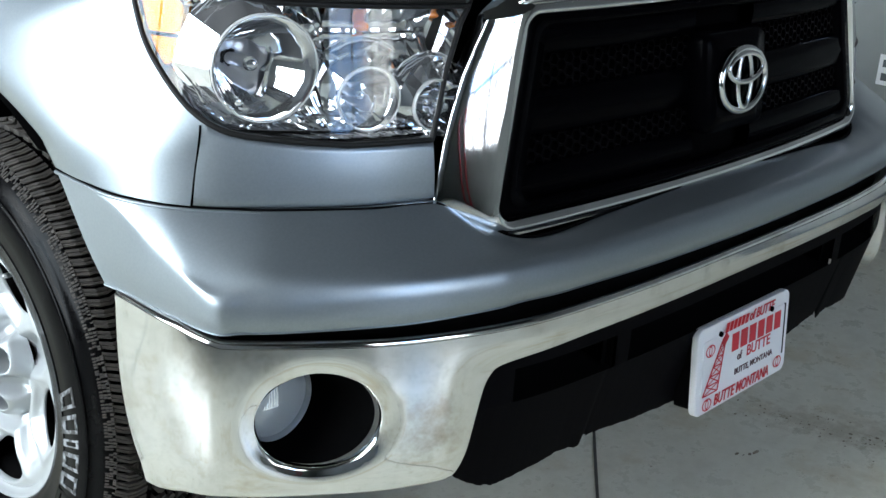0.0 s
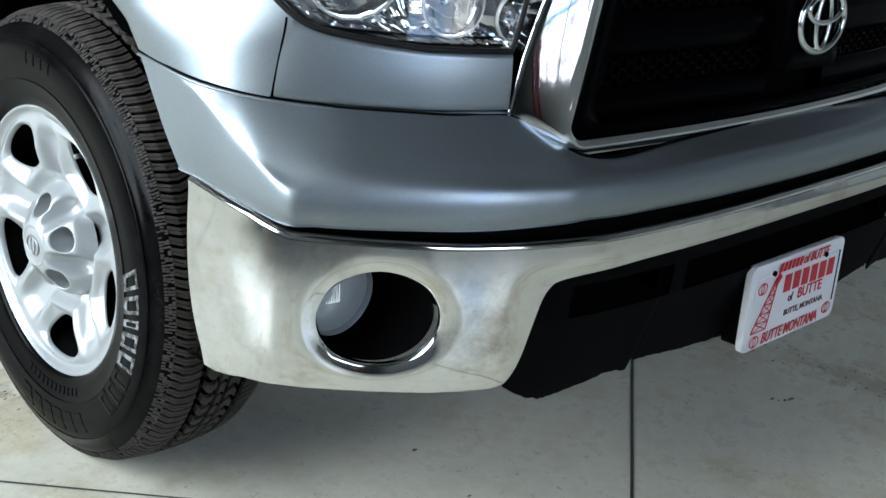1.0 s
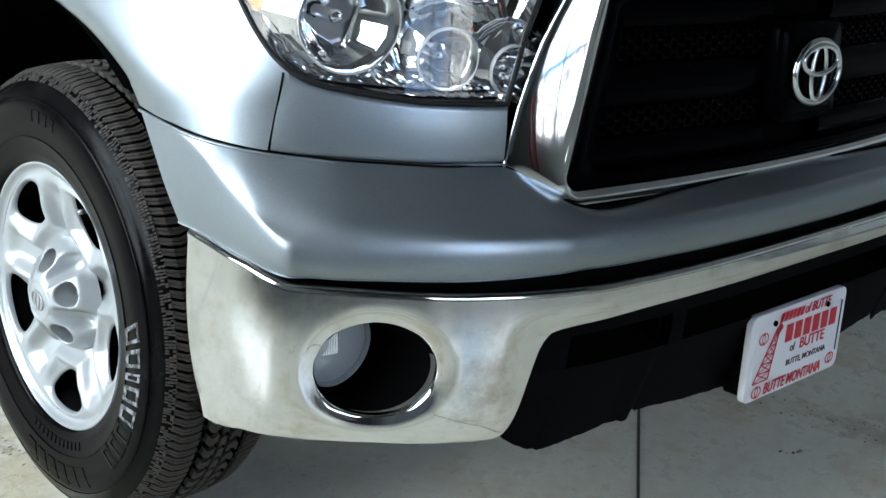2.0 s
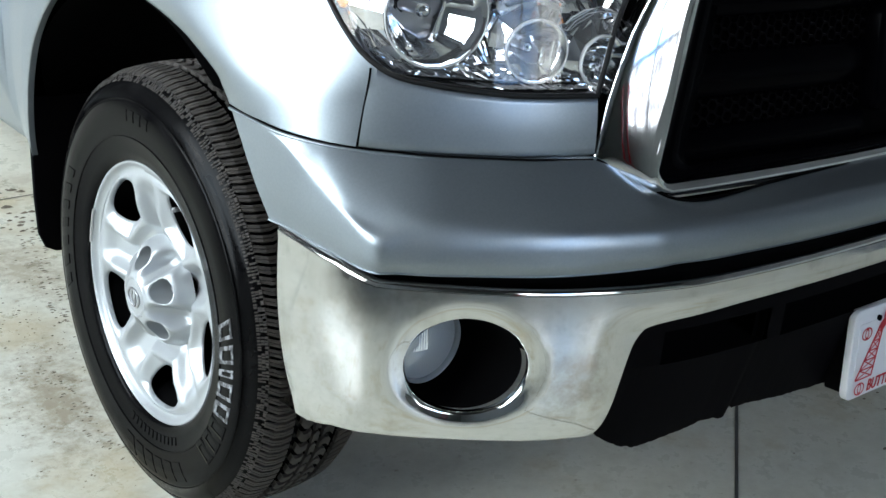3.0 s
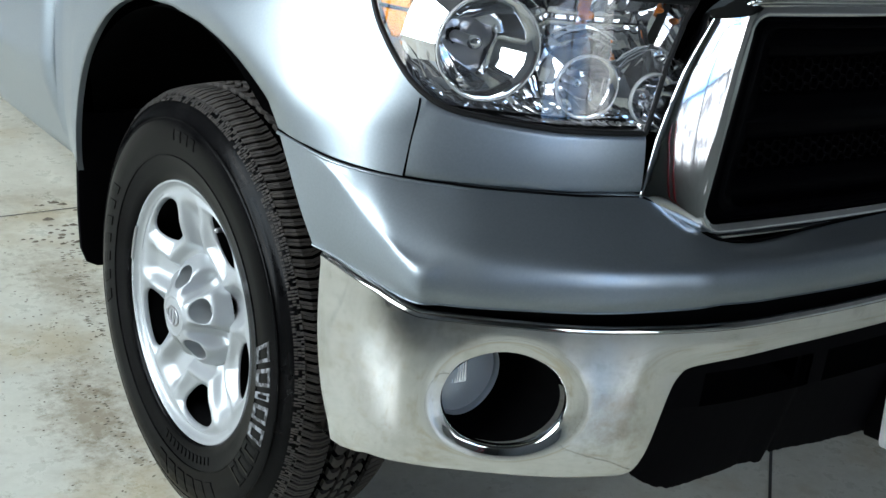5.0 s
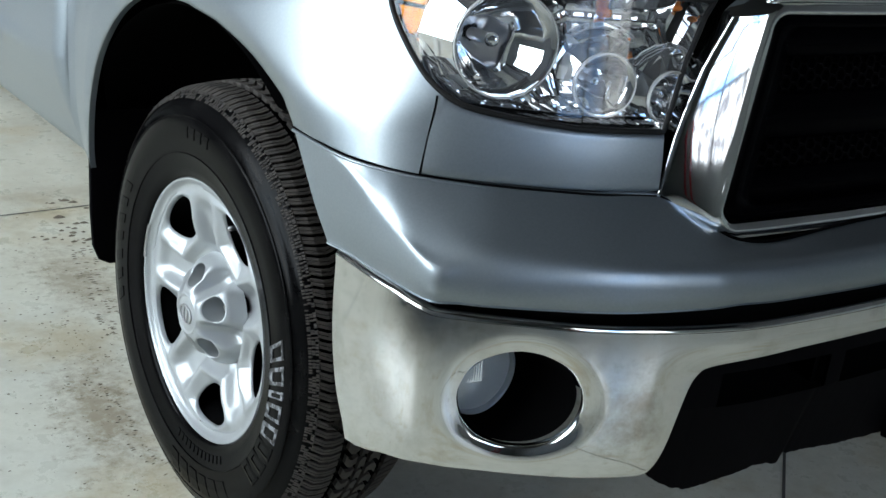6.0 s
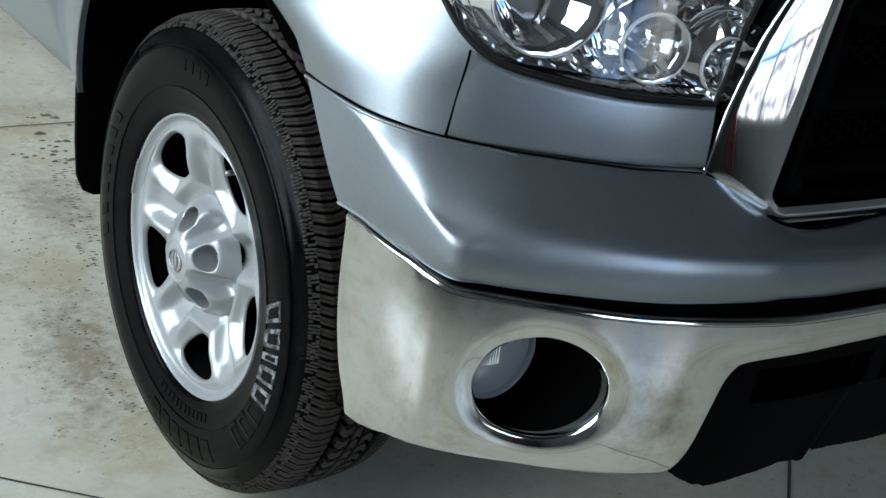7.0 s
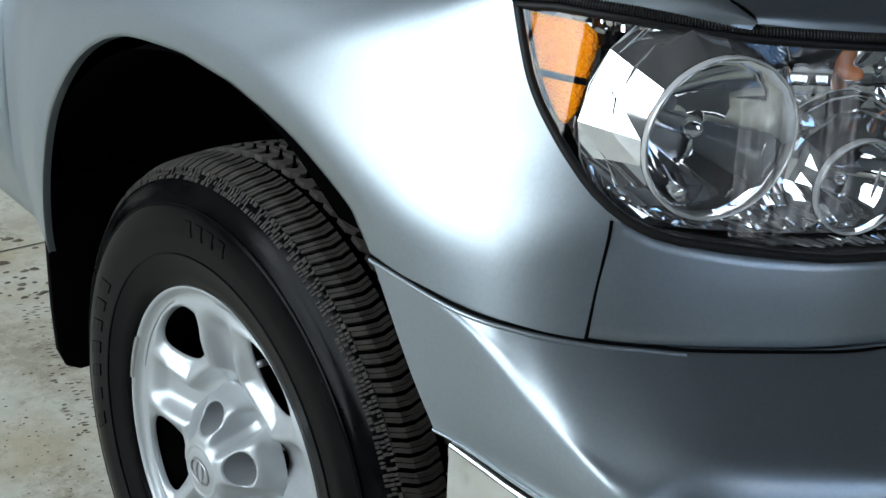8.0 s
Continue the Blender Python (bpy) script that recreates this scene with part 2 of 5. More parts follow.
# ---- mesh helpers ----
def part(name, bm, mat, parent=None, label="", smooth=True):
    """Links a bmesh, or (verts, faces), as one mesh object under a thing or a part."""
    me = bpy.data.meshes.new(name)
    if isinstance(bm, tuple):
        me.from_pydata([tuple(v) for v in bm[0]], [], bm[1])
        me.update()
    else:
        bm.to_mesh(me)
        bm.free()
    me.materials.append(mat)
    if smooth:
        me.polygons.foreach_set("use_smooth", [True] * len(me.polygons))
    ob = new(name, me)
    if parent:
        ob.parent = parent
        ob.matrix_parent_inverse = parent.matrix_world.inverted()
    if label:
        ob["label"] = label
    return ob


def empty(name, at, parent=None):
    ob = new(name)
    ob.location = at
    if parent:
        ob.parent = parent
        ob.matrix_parent_inverse = parent.matrix_world.inverted()
    bpy.context.view_layer.update()
    return ob


def thick(ob, t, offset=-1.0):
    m = ob.modifiers.new("thickness", "SOLIDIFY")
    m.thickness, m.offset = t, offset
    return ob


def round_edges(ob, w, seg=2, angle=40):
    m = ob.modifiers.new("bevel", "BEVEL")
    m.width, m.segments, m.limit_method, m.angle_limit = w, seg, "ANGLE", radians(angle)
    return ob


def box(x0, x1, y0, y1, z0, z1):
    bm = bmesh.new()
    bmesh.ops.create_cube(bm, size=1)
    bmesh.ops.transform(bm, verts=bm.verts, matrix=Matrix.LocRotScale(((x0 + x1) / 2, (y0 + y1) / 2, (z0 + z1) / 2), None, (abs(x1 - x0), abs(y1 - y0), abs(z1 - z0))))
    return bm


def spline(P, n):
    """n points, evenly by knot, along a Catmull-Rom curve through P."""
    P = np.array(P, float)
    Q = np.vstack([2 * P[0] - P[1], P, 2 * P[-1] - P[-2]])
    out = []
    for u in np.linspace(0, len(P) - 1, n):
        i = min(int(u), len(P) - 2)
        t = u - i
        a, b, c, d = Q[i:i + 4]
        out.append(0.5 * (2 * b + (c - a) * t + (2 * a - 5 * b + 4 * c - d) * t * t + (3 * b - a - 3 * c + d) * t ** 3))
    return np.array(out)


def skin(rails, nu, nv):
    """A grid of points lofted through rails of control points."""
    R = np.array([spline(r, nu) for r in rails])
    return [row for row in np.swapaxes(np.array([spline(R[:, j], nv) for j in range(nu)]), 0, 1)]


def grid(rows, closed=False):
    rows = [np.asarray(r) for r in rows]
    nr, nc = len(rows), len(rows[0])
    verts = [tuple(p) for r in rows for p in r]
    faces = []
    for i in range(nr - 1):
        for j in range(nc if closed else nc - 1):
            k = (j + 1) % nc
            faces.append((i * nc + j, i * nc + k, (i + 1) * nc + k, (i + 1) * nc + j))
    return verts, faces


def joined(*parts):
    verts, faces = [], []
    for v, f in parts:
        o = len(verts)
        verts += list(v)
        faces += [tuple(i + o for i in q) for q in f]
    return verts, faces


def welded(vf, dist=0.0004):
    bm = bmesh.new()
    vs = [bm.verts.new(v) for v in vf[0]]
    for f in vf[1]:
        if len(set(f)) == len(f):
            try:
                bm.faces.new([vs[i] for i in f])
            except ValueError:
                pass
    bmesh.ops.remove_doubles(bm, verts=bm.verts, dist=dist)
    bmesh.ops.recalc_face_normals(bm, faces=bm.faces)
    return bm


def mirrored(vf):
    return [(-x, y, z) for x, y, z in vf[0]], [tuple(reversed(f)) for f in vf[1]]


def both_halves(rails):
    """Rails from the middle outwards on the +x side, made whole across the middle."""
    return [[(-x, y, z) for x, y, z in reversed(r)] + list(r[1:]) for r in rails]


def tube(name, pts, radius, mat, parent=None, closed=False, label="", flat=1.0, res=3):
    cu = bpy.data.curves.new(name, "CURVE")
    cu.dimensions, cu.bevel_depth, cu.bevel_resolution = "3D", radius, res
    sp = cu.splines.new("POLY")
    sp.points.add(len(pts) - 1)
    for p, q in zip(sp.points, pts):
        p.co = (*q, 1)
    sp.use_cyclic_u = closed
    me = bpy.data.meshes.new_from_object(bpy.data.objects.new("t", cu))
    me.materials.clear()
    me.materials.append(mat)
    me.polygons.foreach_set("use_smooth", [True] * len(me.polygons))
    ob = new(name, me)
    if parent:
        ob.parent = parent
        ob.matrix_parent_inverse = parent.matrix_world.inverted()
    if label:
        ob["label"] = label
    return ob


def lathe(profile, seg, centre, axis=(1, 0, 0)):
    """Turns (along, radius) pairs round an axis through centre."""
    ax = Vector(axis).normalized()
    q = Vector((1, 0, 0)).rotation_difference(ax)
    rows = []
    for a, r in profile:
        row = []
        for k in range(seg):
            t = 2 * math.pi * k / seg
            row.append(tuple(Vector(centre) + q @ Vector((a, r * math.cos(t), r * math.sin(t)))))
        rows.append(row)
    return grid(rows, closed=True)


class Plan:
    """A plan curve of the front of the truck, +x half; k = x + y runs along it."""

    def __init__(self, pts):
        self.c = spline(pts, 400)
        t = np.gradient(self.c, axis=0)
        self.n = np.c_[t[:, 1], -t[:, 0]] / np.linalg.norm(t, axis=1)[:, None]
        self.k = self.c.sum(axis=1)

    def at(self, k, inward=0.0):
        x, y = np.interp(k, self.k, self.c[:, 0]), np.interp(k, self.k, self.c[:, 1])
        nx, ny = np.interp(k, self.k, self.n[:, 0]), np.interp(k, self.k, self.n[:, 1])
        return x - nx * inward, y - ny * inward


BUMP = Plan([(0, -.902), (.25, -.900), (.45, -.890), (.61, -.868), (.775, -.809), (.905, -.725), (.975, -.662), (1.0, -.59), (1.007, -.459), (1.012, -.33)])
LAMP = Plan([(.42, -.757), (.5, -.747), (.57, -.738), (.663, -.721), (.765, -.685), (.866, -.622), (.94, -.552), (.985, -.46), (1.01, -.33)])


def table(x, xs, ys):
    return float(np.interp(x, xs, ys))


def eased(x, xs, ys):
    """Like table, with a smooth curve through the values."""
    i = min(max(int(np.searchsorted(xs, x)) - 1, 0), len(xs) - 2)
    h = xs[i + 1] - xs[i]
    t = min(1.0, max(0.0, (x - xs[i]) / h))
    m0 = (ys[i + 1] - ys[i - 1]) / (xs[i + 1] - xs[i - 1]) * h if i > 0 else ys[i + 1] - ys[i]
    m1 = (ys[i + 2] - ys[i]) / (xs[i + 2] - xs[i]) * h if i + 2 < len(xs) else ys[i + 1] - ys[i]
    return (2 * t ** 3 - 3 * t * t + 1) * ys[i] + (t ** 3 - 2 * t * t + t) * m0 + (3 * t * t - 2 * t ** 3) * ys[i + 1] + (t ** 3 - t * t) * m1


def lean(z):
    return table(z, (.83, .93, 1.01, 1.1, 1.2), (0, .014, .032, .05, .07))


def lamp_at(k, z, extra=0.0):
    x, y = LAMP.at(k, lean(z) + extra)
    return (x, y, z)


def flip(pts, s):
    return [(s * x, y, z) for x, y, z in pts]


# ---- the showroom ----
X0, X1, Y0, Y1, TOP = -4.6, 2.62, -7.0, 14.5, 5.2


def structure(ob, label, category):
    return tagged(ob, label, category, kind="structure")


floor_ob = part("floor", box(-9, X1 + 0.2, -8, Y1 + 0.2, -0.2, 0.0), CONCRETE, smooth=False)
structure(floor_ob, "sealed grey concrete showroom floor with dirt and saw cuts", "floor")
ceiling_ob = part("ceiling", box(X0 - 0.2, X1 + 0.2, Y0 - 0.2, Y1 + 0.2, TOP, TOP + 0.2), CEILING_PAINT, smooth=False)
structure(ceiling_ob, "dark exposed showroom ceiling", "ceiling")
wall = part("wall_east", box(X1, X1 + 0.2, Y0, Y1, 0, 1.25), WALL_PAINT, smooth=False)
structure(wall, "grey painted wall beside the truck", "wall")
# upper part stays out of view; added dark to lessen bounced light
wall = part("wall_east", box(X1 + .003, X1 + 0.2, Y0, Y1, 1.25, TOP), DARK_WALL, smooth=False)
structure(wall, "unseen dark upper wall added to cut bounced light", "wall")
wall = part("wall_north", box(X0 - 0.1, X1 + 0.2, Y1 - 0.1, Y1 + 0.1, 0, TOP), WALL_PAINT, smooth=False)
structure(wall, "grey painted rear wall of the showroom", "wall")
bb = part("baseboard", box(X1 - 0.012, X1, Y0, Y1, 0, 0.11), BASE_VINYL, smooth=False)
structure(bb, "dark grey vinyl baseboard along the wall", "baseboard")



def window_wall(name, a, b, along_x, at, posts, rails_z, SILL, HEAD):
    """A glazed wall: low parapet, head, mullions and panes, along x or along y."""
    top = empty(name, ((a + b) / 2 if along_x else at, at if along_x else (a + b) / 2, 0))
    structure(top, "tall showroom window wall with dark aluminium mullions", "window")

    def slab(nm, p, q, z0, z1, d, mat, lab=""):
        bm = box(p, q, at - d, at + d, z0, z1) if along_x else box(at - d, at + d, p, q, z0, z1)
        return part(nm, bm, mat, top, lab, smooth=False)

    slab("window_sill", a, b, 0, SILL, 0.1, WALL_PAINT, "low painted wall under the glass")
    slab("window_head", a, b, HEAD, TOP, 0.1, WALL_PAINT, "painted wall over the glass")
    xs = np.linspace(a, b, posts + 1)
    for x in xs:
        slab("mullion", x - 0.035, x + 0.035, SILL, HEAD, 0.06, MULLION)
    for z in rails_z:
        for p, q in zip(xs[:-1], xs[1:]):
            slab("transom", p + 0.036, q - 0.036, z - 0.03, z + 0.03, 0.05, MULLION)
    for p, q in zip(xs[:-1], xs[1:]):
        g = slab("pane", p + 0.036, q - 0.036, SILL, HEAD, 0.004, PANE)
        g.visible_shadow = False
    return top


window_wall("window_1", -2.98, .26, True, Y0, 3, (1.95, 2.70, 3.45, 4.20), 1.2, 4.9)
window_wall("window_2", -1.05, 8.45, False, X0, 7, (2.4, 3.7), 0.85, 5.0)
# unseen wall, added here to keep window light off the front floor
wall = part("wall_south", box(.26, X1 + 0.2, Y0 - 0.1, Y0 + 0.1, 0, TOP), WALL_PAINT, smooth=False)
structure(wall, "unseen grey front wall added to block light from the south", "wall")
wall = part("wall_south", box(X0 - 0.1, -2.98, Y0 - 0.1, Y0 + 0.1, 0, TOP), WALL_PAINT, smooth=False)
structure(wall, "painted corner wall beside the front windows", "wall")
wall = part("wall_west", box(X0 - 0.1, X0 + 0.1, Y0 + 0.1, -1.05, 0, TOP), WALL_PAINT, smooth=False)
structure(wall, "grey painted side wall towards the front corner", "wall")
wall = part("wall_west", box(X0 - 0.1, X0 + 0.1, 8.45, Y1 - 0.1, 0, TOP), WALL_PAINT, smooth=False)
structure(wall, "painted side wall towards the rear corner", "wall")
for x in (-3.08, -2.80):
    post = part("steel_post", lathe([(0, .0005), (0, .10), (.012, .10), (.014, .05), (1.72, .05), (1.74, .035), (1.745, .0005)], 24, (x, Y0 + 0.45, 0), (0, 0, 1)), RED_PAINT)
    tagged(post, "red painted steel post before the front windows", "post", group="red posts")


def outside(strength, blue, land_lo=(0.12, 0.12, 0.13, 1), land_hi=(0.55, 0.56, 0.60, 1), horizon=1.4):
    """Sky with clouds, a far hill and snowy ground outside the glass."""
    m = bpy.data.materials.new("distance")
    m.use_nodes = True
    t = m.node_tree
    t.nodes.clear()
    out = t.nodes.new("ShaderNodeOutputMaterial")
    em = t.nodes.new("ShaderNodeEmission")
    em.inputs["Strength"].default_value = strength
    tc = t.nodes.new("ShaderNodeTexCoord")
    sep = t.nodes.new("ShaderNodeSeparateXYZ")
    cl = t.nodes.new("ShaderNodeTexNoise")
    cl.inputs["Scale"].default_value = 0.16
    cl.inputs["Detail"].default_value = 7
    cr = t.nodes.new("ShaderNodeValToRGB")
    cr.color_ramp.elements[0].position, cr.color_ramp.elements[0].color = 0.44, blue
    cr.color_ramp.elements[1].position, cr.color_ramp.elements[1].color = 0.60, (1.0, 1.0, 1.0, 1)
    hz = t.nodes.new("ShaderNodeTexNoise")
    hz.inputs["Scale"].default_value = 0.25
    hz.inputs["Detail"].default_value = 8
    hm = t.nodes.new("ShaderNodeMath")
    hm.operation = "MULTIPLY_ADD"
    hm.inputs[1].default_value, hm.inputs[2].default_value = -3.5, 0.9
    add = t.nodes.new("ShaderNodeMath")
    add.operation = "ADD"
    step = t.nodes.new("ShaderNodeMath")
    step.operation = "GREATER_THAN"
    step.inputs[1].default_value = horizon
    land = t.nodes.new("ShaderNodeTexNoise")
    land.inputs["Scale"].default_value = 1.2
    land.inputs["Detail"].default_value = 8
    lr = t.nodes.new("ShaderNodeValToRGB")
    lr.color_ramp.elements[0].position, lr.color_ramp.elements[0].color = 0.42, land_lo
    lr.color_ramp.elements[1].position, lr.color_ramp.elements[1].color = 0.60, land_hi
    mix = t.nodes.new("ShaderNodeMixRGB")
    for q in (cl, hz, land):
        t.links.new(tc.outputs["Object"], q.inputs["Vector"])
    t.links.new(tc.outputs["Object"], sep.inputs[0])
    t.links.new(hz.outputs["Fac"], hm.inputs[0])
    t.links.new(sep.outputs["Z"], add.inputs[0])
    t.links.new(hm.outputs[0], add.inputs[1])
    t.links.new(add.outputs[0], step.inputs[0])
    t.links.new(cl.outputs["Fac"], cr.inputs[0])
    t.links.new(land.outputs["Fac"], lr.inputs[0])
    t.links.new(step.outputs[0], mix.inputs[0])
    t.links.new(lr.outputs[0], mix.inputs[1])
    t.links.new(cr.outputs[0], mix.inputs[2])
    t.links.new(mix.outputs[0], em.inputs[0])
    t.links.new(em.outputs[0], out.inputs[0])
    return m


DISTANCE = outside(3.6, (0.22, 0.42, 0.80, 1), (0.10, 0.10, 0.12, 1), (0.62, 0.65, 0.70, 1), 4.6)
SIDE_SKY = outside(7.4, (0.60, 0.74, 0.88, 1), (0.36, 0.39, 0.41, 1), (0.72, 0.77, 0.80, 1), 2.2)
v = [(-60, -30, -1), (60, -30, -1), (60, -30, 34), (-60, -30, 34), (-32, -40, -1), (-32, 110, -1), (-32, 110, 34), (-32, -40, 34)]
bd = part("backdrop", (v[:4], [(0, 1, 2, 3)]), DISTANCE, smooth=False)
structure(bd, "bright cloudy sky over a snowy hill outside the glass", "backdrop")
bd = part("backdrop", (v[4:8], [(0, 1, 2, 3)]), SIDE_SKY, smooth=False)
structure(bd, "bright cloudy sky over snowy ground outside the side glass", "backdrop")
gr = part("ground", ([(-60, -60, -0.05), (60, -60, -0.05), (60, Y0 - 0.2, -0.05), (-60, Y0 - 0.2, -0.05)], [(0, 1, 2, 3)]), CONCRETE, smooth=False)
structure(gr, "pale paved yard outside the showroom", "ground")

# ---- the truck ----
truck = empty("pickup_truck", (0, 1.8, 0))
tagged(truck, "silver metallic pickup truck with chrome bumper parked on concrete", "pickup truck")


# bumper cap: silver upper shell over the chrome bumper, from wheel arch to wheel arch
def bumper_cap():
    lip = [(0, -.870, .709), (.3, -.866, .711), (.49, -.853, .713), (.55, -.845, .714), (.605, -.834, .7115), (.66, -.822, .709), (.78, -.776, .704), (.885, -.705, .699), (.935, -.655, .695), (.958, -.622, .693), (.968, -.55, .696), (.973, -.48, .698), (.978, -.436, .700)]
    low = [(0, -.898, .707), (.3, -.893, .709), (.49, -.880, .7105), (.55, -.873, .7105), (.605, -.862, .7105), (.66, -.850, .708), (.78, -.804, .703), (.905, -.724, .698), (.954, -.682, .695), (.984, -.648, .692), (.995, -.553, .695), (1.001, -.48, .698), (1.008, -.436, .699)]
    face = [(0, -.904, .727), (.3, -.899, .728), (.49, -.8865, .729), (.55, -.879, .731), (.605, -.868, .729), (.66, -.855, .727), (.78, -.809, .722), (.907, -.728, .717), (.957, -.685, .714), (.9880, -.652, .712), (.9995, -.556, .728), (1.0085, -.46, .742), (1.0135, -.40, .748)]
    nose = [(0, -.9, .7505), (.3, -.895, .7515), (.49, -.882, .7525), (.55, -.874, .7525), (.605, -.864, .752), (.66, -.851, .7515), (.78, -.805, .7495), (.9, -.727, .7455), (.95, -.685, .7425), (.9868, -.65, .741), (.9985, -.555, .77), (1.0105, -.461, .812), (1.015, -.342, .826)]
    brow = [(0, -.887, .7653), (.3, -.883, .7653), (.485, -.871, .7653), (.545, -.863, .7658), (.6, -.852, .7663), (.655, -.839, .7668), (.772, -.793, .7688), (.884, -.719, .7698), (.937, -.677, .7678), (.981, -.624, .76), (.9945, -.549, .789), (1.0093, -.457, .8285), (1.0149, -.334, .8365)]
    shelf = [(0, -.865, .7698), (.3, -.861, .7698), (.48, -.849, .7683), (.54, -.841, .7708), (.592, -.827, .7743), (.645, -.811, .7778), (.76, -.757, .7878), (.872, -.683, .7928), (.922, -.643, .7928), (.965, -.592, .793), (.989, -.53, .811), (1.009, -.453, .832), (1.015, -.331, .838)]
    rear = [(0, -.812, .780), (.3, -.808, .774), (.48, -.806, .766), (.552, -.789, .773), (.603, -.750, .802), (.652, -.725, .8265), (.757, -.688, .828), (.862, -.625, .829), (.906, -.590, .830), (.946, -.555, .831), (.982, -.510, .833), (1.009, -.450, .836), (1.015, -.328, .839)]
    down = [(0, -.800, .750), (.3, -.796, .750), (.48, -.793, .748), (.532, -.790, .748), (.589, -.740, .780), (.646, -.708, .808), (.752, -.672, .815), (.852, -.610, .816), (.892, -.577, .817), (.928, -.540, .818), (.962, -.495, .820), (.986, -.44, .823), (.990, -.328, .826)]
    rails = both_halves([lip, low, low, face, nose, brow, shelf, rear, rear, down])
    ob = part("bumper_cap", grid(skin(rails, 241, 55)), PAINT, truck, "silver painted upper bumper shell")
    return ob


bumper_cap()


# chrome bumper
def chrome_top(k):
    return table(k, (-.902, -.44, 0, .26, .32, .41, .548, .60), (.675, .675, .675, .675, .673, .684, .689, .690))


def chrome_foot(k):
    return eased(k, (-.902, -.45, -.30, -.262, -.235, -.215, -.200, -.189, -.181, -.173, -.165, -.154, -.140, -.12, 0.2, .31, .40, .45, .55), (.634, .631, .622, .619, .617, .613, .604, .590, .569, .54, .504, .465, .446, .443, .443, .441, .431, .418, .412))


FOG_K, FOG_Z, FOG_RK, FOG_RZ = 0.132, 0.561, 0.122, 0.074


def chrome_pt(k, z, deep=0.0):
    w = min(1.0, max(0.0, (k + .29) / .19))
    w = w * w * (3 - 2 * w)
    tuck = w * table(k, (.30, .46), (.014, .004)) * max(0.0, (0.505 - z) / 0.07) ** 2 + (1 - w) * 0.02 * max(0.0, (0.66 - max(z, .612)) / 0.05) ** 2
    crown = -0.010 * math.sin(math.pi * min(1.0, max(0.0, (z - .44) / .24)))
    rr = math.hypot((k - FOG_K) / FOG_RK, (z - FOG_Z) / FOG_RZ)
    dish = 0.010 * max(0.0, min(1.0, (1.32 - rr) / 0.30)) ** 1.5 if rr < 1.32 else 0.0
    x, y = BUMP.at(k, tuck + crown + dish + deep)
    return (x, y, z)


def chrome_bumper():
    ks = np.unique(np.round(np.concatenate([np.linspace(-.902, -.30, 30), np.linspace(-.30, -.14, 70), np.linspace(-.14, -.01, 12), np.linspace(-.01, .27, 25), np.linspace(.27, .45, 34), np.linspace(.45, .548, 10)]), 5))
    i0, i1 = int(np.argmin(abs(ks + .01))), int(np.argmin(abs(ks - .27)))
    nz = 26
    j0, j1 = 2, 22

    def z_at(i, j):
        a, b = chrome_foot(ks[i]), chrome_top(ks[i]) - .002
        return a + (b - a) * j / nz

    verts, faces, idx = [], [], {}

    def vid(i, j):
        if (i, j) not in idx:
            # the side end is cut on a slant
            k = ks[i]
            z = z_at(i, j)
            if k > 0.45:
                k = 0.45 + (k - 0.45) * (1 - 0.54 * max(0, .689 - z) / .26)
            idx[i, j] = len(verts)
            verts.append(chrome_pt(k, z))
        return idx[i, j]

    for i in range(len(ks) - 1):
        for j in range(nz):
            if i0 <= i < i1 and j0 <= j < j1:
                continue
            faces.append((vid(i, j), vid(i + 1, j), vid(i + 1, j + 1), vid(i, j + 1)))
    # round lamp opening: rings from the cut-out's border to an ellipse
    border = [(i, j0) for i in range(i0, i1)] + [(i1, j) for j in range(j0, j1)] + [(i, j1) for i in range(i1, i0, -1)] + [(i0, j) for j in range(j1, j0, -1)]
    rings = 9
    prev = [vid(i, j) for i, j in border]
    flat = [(ks[i], z_at(i, j)) for i, j in border]
    for rg in range(1, rings + 1):
        f = rg / rings
        cur = []
        for k, z in flat:
            a = math.atan2((z - FOG_Z) / FOG_RZ, (k - FOG_K) / FOG_RK)
            ke, ze = FOG_K + FOG_RK * math.cos(a), FOG_Z + FOG_RZ * math.sin(a)
            cur.append(len(verts))
            verts.append(chrome_pt(k + (ke - k) * f, z + (ze - z) * f))
        for a in range(len(cur)):
            b = (a + 1) % len(cur)
            faces.append((prev[a], prev[b], cur[b], cur[a]))
        prev = cur
    # edge of the opening turns inwards
    cur = []
    for k, z in flat:
        a = math.atan2((z - FOG_Z) / FOG_RZ, (k - FOG_K) / FOG_RK)
        cur.append(len(verts))
        p = chrome_pt(FOG_K + FOG_RK * .985 * math.cos(a), FOG_Z + FOG_RZ * .985 * math.sin(a), 0.012)
        verts.append(p)
    for a in range(len(cur)):
        b = (a + 1) % len(cur)
        faces.append((prev[a], prev[b], cur[b], cur[a]))
    # rolled top edge
    kk = list(ks)
    lip = []
    for a in np.linspace(0, 90, 10):
        d, h = .010 * (1 - math.cos(radians(a))), .009 * math.sin(radians(a))
        lip.append([(*BUMP.at(k, d), chrome_top(k) - .002 + h) for k in kk])
    lip.append([(*BUMP.at(k, .045), chrome_top(k) + .003) for k in kk])
    foot = []
    for d, h in ((0.0, 0.0), (0.006, -0.004), (0.016, -0.005), (0.035, 0.0)):
        foot.append([(*chrome_pt(k, chrome_foot(k), d)[:2], chrome_foot(k) + h) for k in kk])
    half = joined((verts, faces), grid(lip), grid(foot))
    bm = welded(joined(half, mirrored(half)))
    ob = part("chrome_bumper", bm, BUMPER_CHROME, truck, "chrome plated lower bumper with round lamp openings")
    return ob


chrome_bumper()

